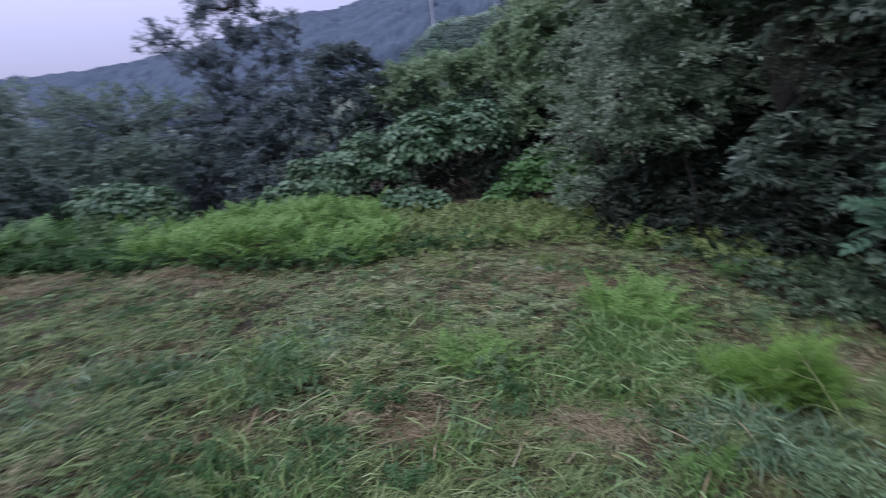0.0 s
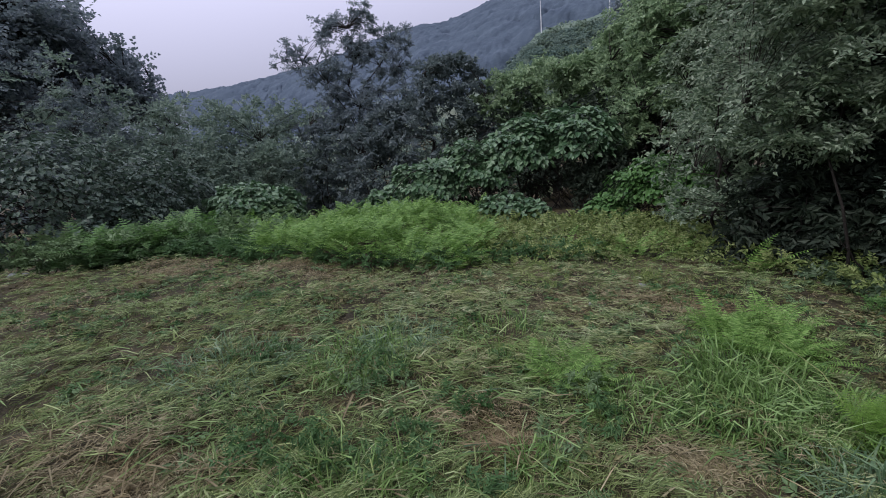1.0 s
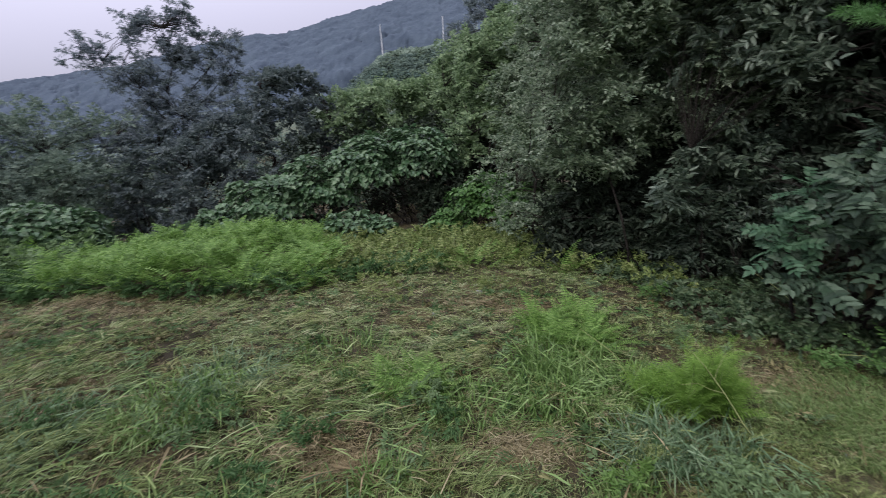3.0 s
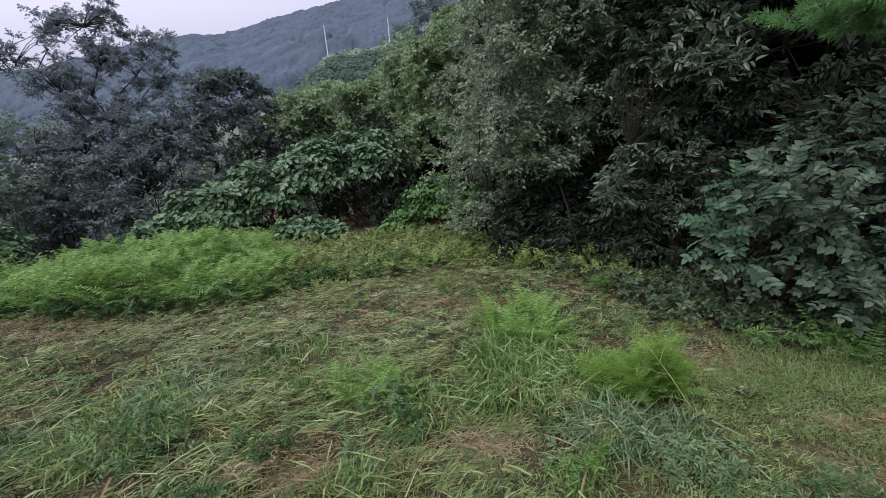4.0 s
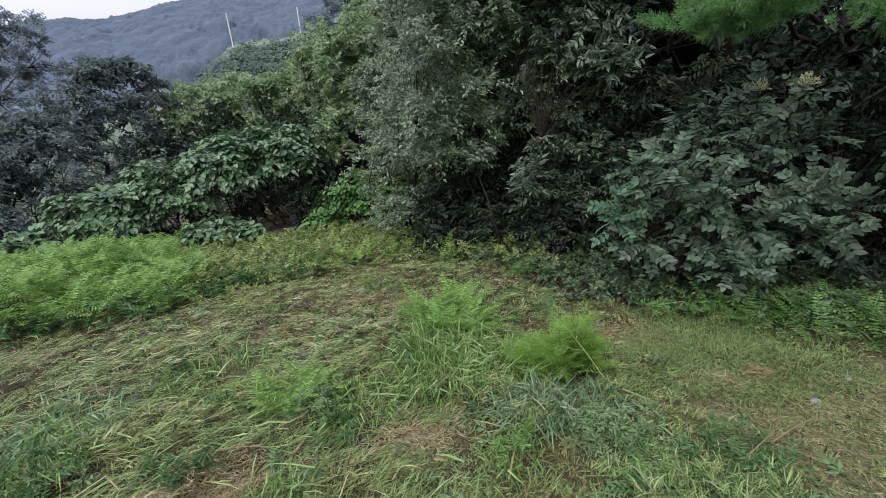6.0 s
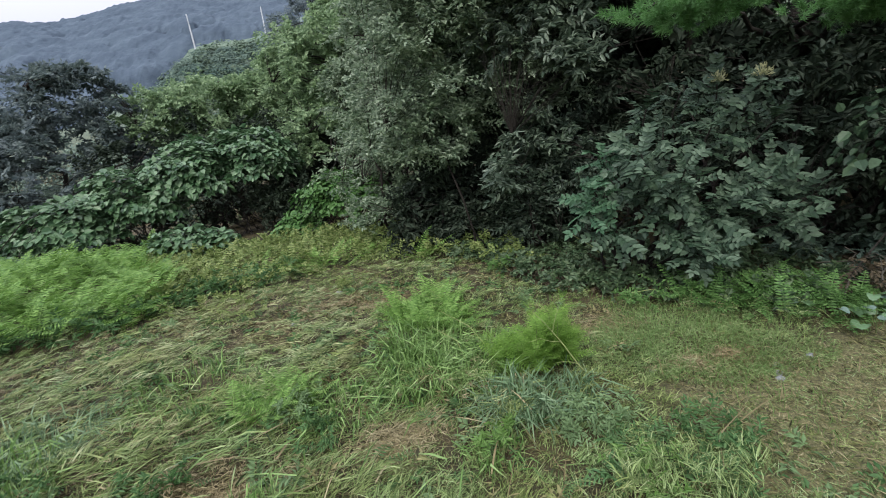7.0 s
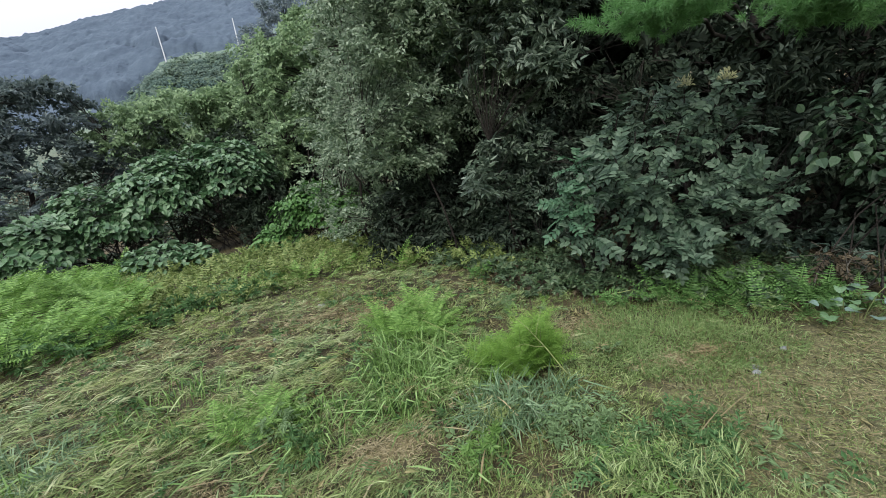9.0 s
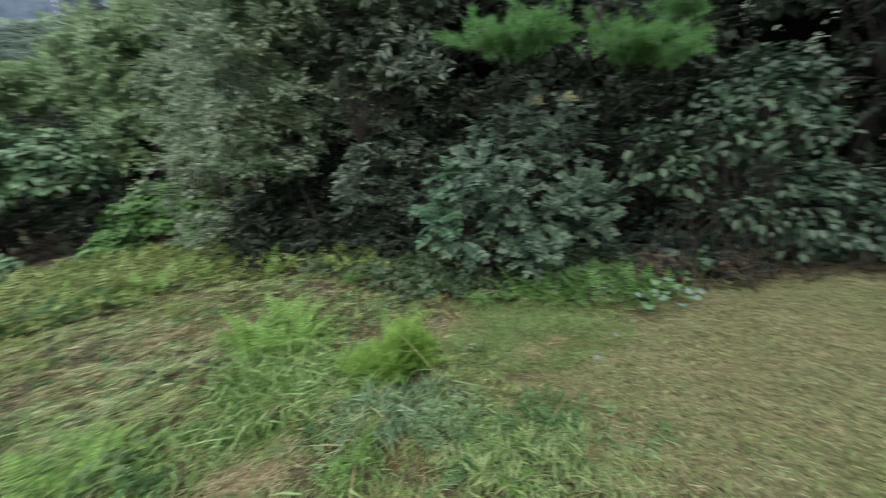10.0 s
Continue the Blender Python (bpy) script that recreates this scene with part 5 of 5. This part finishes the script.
# ---- single plants and small things in the clearing ----
def feathery_plant(x, y, tall, n, label):
    """A plant with thread-fine foliage on several upright stems."""
    base = np.array([x, y, hz(x, y)])
    ob = thing("feathery_plant", base, label, "plant", "feathery plants")
    P, A = [], []
    for _ in range(9):
        end = np.array([RNG.normal() * 0.14, RNG.normal() * 0.1, tall * RNG.uniform(0.65, 1.05)])
        line = bent(np.array([RNG.normal() * 0.05, RNG.normal() * 0.05, -0.02]), end, 0.0, 6, 0.03)
        part("stem", mesh_of("stem", *tube(line, np.linspace(0.005, 0.0015, 6), 5), M_STEM, True), ob)
        t = RNG.uniform(0.15, 1.0, n // 9)
        P.append(np.stack([np.interp(t, np.linspace(0, 1, 6), line[:, k]) for k in range(3)], 1))
        A.append(0.22 * (1.15 - t))
    P, A = np.concatenate(P), np.concatenate(A)
    m = len(P)
    V, F = fronds(P, RNG.uniform(0, 6.28, m), RNG.uniform(0.5, 1.35, m), (A + 0.05) * RNG.uniform(0.7, 1.2, m), 15, 0.6, 0.5, 0.03)
    tagged(part("foliage", mesh_of("foliage", V, F, M_FEATHER), ob), kind="stuff")


feathery_plant(1.2, 2.46, 0.48, 330, "bright feathery plant with thread-fine leaves")
feathery_plant(0.98, 2.62, 0.26, 110, "feathery plant beside the long grass")
feathery_plant(1.38, 2.5, 0.28, 90, "small feathery plant at the straw's edge")


def stalk(points, r0, label, twigs=()):
    P = np.array(points, float)
    base = P[0].copy()
    ob = thing("dry_stalk", base, label, "stalk", "dry stalks")
    part("stem", mesh_of("stem", *tube(P - base, np.linspace(r0, r0 * 0.35, len(P)), 6), M_STALK, True), ob)
    for a, b in twigs:
        part("side_twig", mesh_of("side_twig", *tube(bent(np.array(a) - base, np.array(b) - base, 0.1, 4, 0.03), np.linspace(r0 * 0.5, r0 * 0.15, 4), 5), M_STALK, True), ob)


M_STALK = solid_material("pale_green_stalk", greens((0.18, 0.22, 0.08), (0.26, 0.28, 0.12)), 8.0, 0.6, 0.2)
stalk([(1.43, 2.16, -0.09), (1.31, 2.2, 0.07), (1.24, 2.28, 0.2), (1.16, 2.36, 0.32), (1.1, 2.4, 0.39)], 0.0045, "slanting pale green stalk leaning on the grass",
      [((1.31, 2.2, 0.07), (1.15, 2.2, 0.11)), ((1.24, 2.28, 0.2), (1.02, 2.32, 0.22)), ((1.2, 2.32, 0.26), (1.3, 2.42, 0.38))])
stalk([(2.2, 3.0, -0.1), (2.3, 3.05, 0.06), (2.5, 3.0, 0.08), (2.62, 2.95, 0.0)], 0.004, "arched pale grass stalk at the weeds' edge")
stalk([(0.72, 2.7, -0.1), (0.66, 2.75, 0.1), (0.5, 2.85, 0.2)], 0.004, "bent pale stalk among long grass")
stalk([(0.95, 2.75, -0.1), (0.8, 2.9, 0.12), (0.62, 3.1, 0.2)], 0.004, "bent pale stalk among long grass")
stalk([(2.9, 4.2, -0.1), (2.72, 4.3, 0.1), (2.55, 4.5, 0.24)], 0.005, "thin dry stalk under the shrubs")


def cut_stalk(x, y, az, L, w, material):
    """A flattened cut stem: a shallow channel that tapers and bends."""
    z = hz(x, y) + RNG.uniform(0.035, 0.075)
    t = np.linspace(0, 1, 6)
    c = np.stack([np.cos(az) * t * L, np.sin(az) * t * L, 0.03 * np.sin(t * np.pi) * RNG.uniform(0.2, 1.2) * L + RNG.normal() * 0.04 * t], 1)
    s = np.array([-np.sin(az), np.cos(az), 0])
    ww = (w * (1 - 0.6 * t))[:, None]
    V = np.concatenate([c - s * ww + [0, 0, w * 0.4], c, c + s * ww + [0, 0, w * 0.4]])
    i = np.arange(5)
    F = np.concatenate([np.stack([a + i, b + i, b + i + 1], 1) for a, b in ((0, 6), (6, 12))] + [np.stack([a + i, b + i + 1, a + i + 1], 1) for a, b in ((0, 6), (6, 12))])
    ob = new("cut_stalk", mesh_of("cut_stalk", V, F, material, True))
    ob.location = (x, y, z)
    tagged(ob, "dry straw-coloured cut stalk lying on mown grass" if material is M_STRAW else "long cut green blade lying on mown grass", "stalk", "cut stalks")


for _ in range(60):
    cx, cy = -2.35 + RNG.normal() * 0.55, 0.95 + RNG.normal() * 0.22
    cut_stalk(cx, cy, -0.5 + RNG.normal() * 0.8, RNG.uniform(0.15, 0.5), RNG.uniform(0.003, 0.006), M_STRAW)
for _ in range(170):
    cx, cy = RNG.uniform(-3.6, -0.4), RNG.uniform(0.8, 2.5)
    cut_stalk(cx, cy, 0.2 + RNG.normal() * 0.9, RNG.uniform(0.1, 0.3), RNG.uniform(0.004, 0.0095), (M_MOWN, M_BLUE, M_LONG, M_STRAW)[int(RNG.choice(4, p=(0.5, 0.08, 0.22, 0.2)))])
for _ in range(70):
    cx, cy = RNG.uniform(-1.6, 3.4), RNG.uniform(1.0, 2.1)
    cut_stalk(cx, cy, RNG.normal() * 0.9, RNG.uniform(0.12, 0.32), RNG.uniform(0.002, 0.0045), M_MOWN if RNG.uniform() < 0.45 else M_STRAW)


def mugwort(x, y, tall, w, n, label, material=M_SAGE):
    base = np.array([x, y, hz(x, y)])
    ob = thing("mugwort_plant", base, label, "weed", "low leafy weeds")
    C = np.stack([RNG.normal(size=14) * w * 0.5, RNG.normal(size=14) * w * 0.5, RNG.uniform(0.25, 1.0, 14) * tall], 1)
    for c in C[:7]:
        part("stem", mesh_of("stem", *tube(bent(np.array([c[0] * 0.4, c[1] * 0.4, -0.02]), c, 0.05, 4, 0.03), np.linspace(0.004, 0.002, 4), 5), M_STEM, True), ob)
    tagged(part("foliage", mesh_of("foliage", *clump_leaves(C, w * 0.45, n, 0.035, 0.012, 0.6, 0.2, fine=True), material), ob), kind="stuff")


NEAR_WEEDS = [(-1.55, 1.35, 0.2, 0.13), (-1.2, 1.55, 0.18, 0.12), (-0.8, 1.45, 0.16, 0.12), (-2.1, 1.3, 0.2, 0.14), (-1.9, 2.2, 0.2, 0.16), (-1.1, 2.05, 0.15, 0.12), (-2.9, 2.1, 0.22, 0.14)]
mugwort(1.1, 1.8, 0.16, 0.2, 700, "grey-green mugwort in the mown grass")
mugwort(1.32, 1.72, 0.1, 0.12, 260, "grey-green mugwort in the mown grass")
mugwort(-0.42, 2.55, 0.14, 0.16, 420, "grey-green weed beside the fern tuft")
mugwort(0.62, 1.75, 0.16, 0.1, 260, "upright green weed in thin grass", M_GRASS)
mugwort(-1.9, 2.1, 0.12, 0.25, 500, "sprawling grey-green weed on cut grass")
mugwort(-2.6, 1.9, 0.1, 0.3, 500, "sprawling grey-green weed on cut grass")
mugwort(-1.75, 1.4, 0.12, 0.22, 420, "dark lobed weed in the mown grass", M_FERN_DARK)
for mx, my, w, tall in NEAR_WEEDS:
    mugwort(mx, my, tall, w, 520, "dark feathery weed sprawling over cut grass", M_FERN_DARK)
mugwort(-0.1, 5.1, 0.16, 0.3, 500, "weed growing through the cut grass", M_WEED)
mugwort(-1.3, 4.6, 0.16, 0.3, 500, "weed growing through the cut grass", M_WEED)
mugwort(2.35, 3.0, 0.16, 0.18, 500, "light green leafy weed below the sumac", M_FERN_MID)
mugwort(2.75, 2.9, 0.22, 0.14, 420, "upright light green weed below the sumac", M_FERN_MID)
mugwort(1.65, 4.6, 0.24, 0.14, 420, "light green weed before the dark shrubs", M_FERN_MID)
mugwort(1.42, 1.42, 0.09, 0.26, 700, "dark wilting weed lying on the straw", M_FERN_DARK)
mugwort(1.55, 1.36, 0.1, 0.3, 700, "dark wilting weed lying on the straw", M_FERN_DARK)
mugwort(1.2, 1.36, 0.12, 0.16, 420, "feathery green weed in the mown grass", M_GRASS)
mugwort(-0.3, 2.28, 0.12, 0.16, 420, "dark weed at the fern's foot", M_FERN_DARK)
mugwort(1.55, 3.6, 0.12, 0.22, 420, "blue-green low weed at the wood's foot")


def big_leaf_plant(x, y, spots, label):
    """A creeping plant with broad pale leaves on short stalks."""
    base = np.array([x, y, hz(x, y)])
    ob = thing("broadleaf_plant", base, label, "plant")
    for k, (dx, dy, dz, size, az, tilt) in enumerate(spots):
        n = 14
        a = np.linspace(-np.pi, np.pi, n, endpoint=False)
        rr = 0.5 * (1 + 0.12 * np.cos(3 * a) + 0.1 * np.cos(a)) * np.where(np.abs(a) > 2.6, 0.75, 1.0)
        ring = np.stack([rr * np.cos(a) + 0.45, rr * np.sin(a) * 1.05, 0.10 * np.abs(np.sin(a)) - 0.14 * np.cos(a) ** 2], 1)
        V = np.concatenate([ring, ring * [0.5, 0.5, 0.45] + [0.22, 0, 0.03], [[0.4, 0, 0.0]]]) * size
        i = np.arange(n)
        j = (i + 1) % n
        F = np.concatenate([np.stack([i, j, n + j], 1), np.stack([i, n + j, n + i], 1), np.stack([n + i, n + j, np.full(n, 2 * n)], 1)])
        leaf = part("leaf", mesh_of("leaf", V, F, M_PALE if k % 5 < 2 else M_KUDZU, True), ob)
        leaf.matrix_basis = pose(dx, dy, dz, 0, tilt, az)
        part("stalk", mesh_of("stalk", *tube(bent(np.array([dx * 0.6, dy * 0.6, -0.02]), np.array([dx, dy, dz]), 0.05, 4, 0.02), np.linspace(0.004, 0.003, 4), 5), M_STEM, True), ob)


spots = [(RNG.normal() * 0.22, RNG.normal() * 0.16, RNG.uniform(0.05, 0.22), RNG.uniform(0.06, 0.115), RNG.uniform(0, 360), RNG.uniform(-25, 30)) for _ in range(26)]
big_leaf_plant(3.6, 2.02, spots, "broad pale grey-green leaves creeping onto the lawn")
spots = [(RNG.normal() * 0.2, RNG.normal() * 0.15, RNG.uniform(0.08, 0.4), RNG.uniform(0.09, 0.13), RNG.uniform(0, 360), RNG.uniform(-25, 30)) for _ in range(14)]
big_leaf_plant(4.5, 2.3, spots, "broad dusty leaves at the thicket's foot")


def stone(x, y, w, h, label, material=M_STONE):
    bm = bmesh.new()
    bmesh.ops.create_icosphere(bm, subdivisions=2, radius=1.0)
    s = RNG.uniform(0, 50)
    for v in bm.verts:
        k = 1 + 0.28 * noise.noise(v.co * 1.4 + Vector((s, 0, 0)))
        v.co = Vector((v.co.x * w * k, v.co.y * w * 0.75 * k, v.co.z * h * k))
    me = bpy.data.meshes.new("stone")
    bm.to_mesh(me)
    bm.free()
    me.materials.append(material)
    ob = new("stone", me)
    ob.location = (x, y, hz(x, y) + h * 0.5)
    ob.rotation_euler = (0, 0, RNG.uniform(0, 6.28))
    tagged(ob, label, "stone", "pale stones")


for sx, sy, w in ((-0.22, 4.98, 0.05), (-0.67, 4.25, 0.03), (2.47, 1.82, 0.035), (2.55, 1.9, 0.03), (2.62, 1.97, 0.025), (2.85, 1.94, 0.03), (1.85, 2.18, 0.03), (-8.9, 2.6, 0.08), (-9.2, 2.85, 0.06), (-8.7, 2.85, 0.05)):
    stone(sx, sy, w, w * 0.6, "small pale grey stone half hidden in grass" if w < 0.06 else "pale stone at the top of the slope")

# ---- broad cut blades ----
for material, label, count, x0, x1, y0, y1 in ((M_MOWN, "broad dull green cut blades lying on the mown grass", 620, -4.2, -0.2, 0.9, 3.4), (M_LONG, "broad fresh green cut blades lying on the mown grass", 300, -4.2, 0.4, 0.9, 3.0), (M_STRAW, "broad withered brown cut blades lying on the mown grass", 90, -3.6, 1.0, 0.9, 2.6)):
    bx, by = RNG.uniform(x0, x1, count), RNG.uniform(y0, y1, count)
    tilt = np.radians(np.abs(RNG.normal(size=count)) * 10 + 1)
    stuff("cut_blades", blades(on_ground(bx, by, RNG.uniform(0.035, 0.085, count)), 0.35 + RNG.normal(size=count) * 0.8 + np.pi * (RNG.uniform(size=count) < 0.35), tilt, RNG.uniform(0.1, 0.3, count), RNG.uniform(0.005, 0.011, count), tilt * 1.6 + 0.05), material, label, "clippings")

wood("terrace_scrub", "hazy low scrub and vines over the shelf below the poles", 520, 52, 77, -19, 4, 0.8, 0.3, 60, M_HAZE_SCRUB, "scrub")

# ---- tall growth at the clearing's far end ----
for material, label, count, r0, r1, a0, a1, L in ((M_FERN_MID, "tall green ferns standing at the clearing's far end", 260, 8.7, 9.8, -68, -56, 0.5), (M_SAGE, "tall grey-green mugwort and fern at the clearing's far end", 330, 8.9, 10.1, -71, -58, 0.46)):
    fa, fr = np.radians(RNG.uniform(a0, a1, count)), RNG.uniform(r0, r1, count)
    fx, fy = fr * np.sin(fa), fr * np.cos(fa)
    fern_patch("tall_ferns", label, fx, fy, L, 0.12 + 0.25 * (fr - r0) + RNG.uniform(0, 0.22, count), material, 11, 0.5, 0.06)
# backing tree added to fill the great tree's gaps; M_FAR carries the haze
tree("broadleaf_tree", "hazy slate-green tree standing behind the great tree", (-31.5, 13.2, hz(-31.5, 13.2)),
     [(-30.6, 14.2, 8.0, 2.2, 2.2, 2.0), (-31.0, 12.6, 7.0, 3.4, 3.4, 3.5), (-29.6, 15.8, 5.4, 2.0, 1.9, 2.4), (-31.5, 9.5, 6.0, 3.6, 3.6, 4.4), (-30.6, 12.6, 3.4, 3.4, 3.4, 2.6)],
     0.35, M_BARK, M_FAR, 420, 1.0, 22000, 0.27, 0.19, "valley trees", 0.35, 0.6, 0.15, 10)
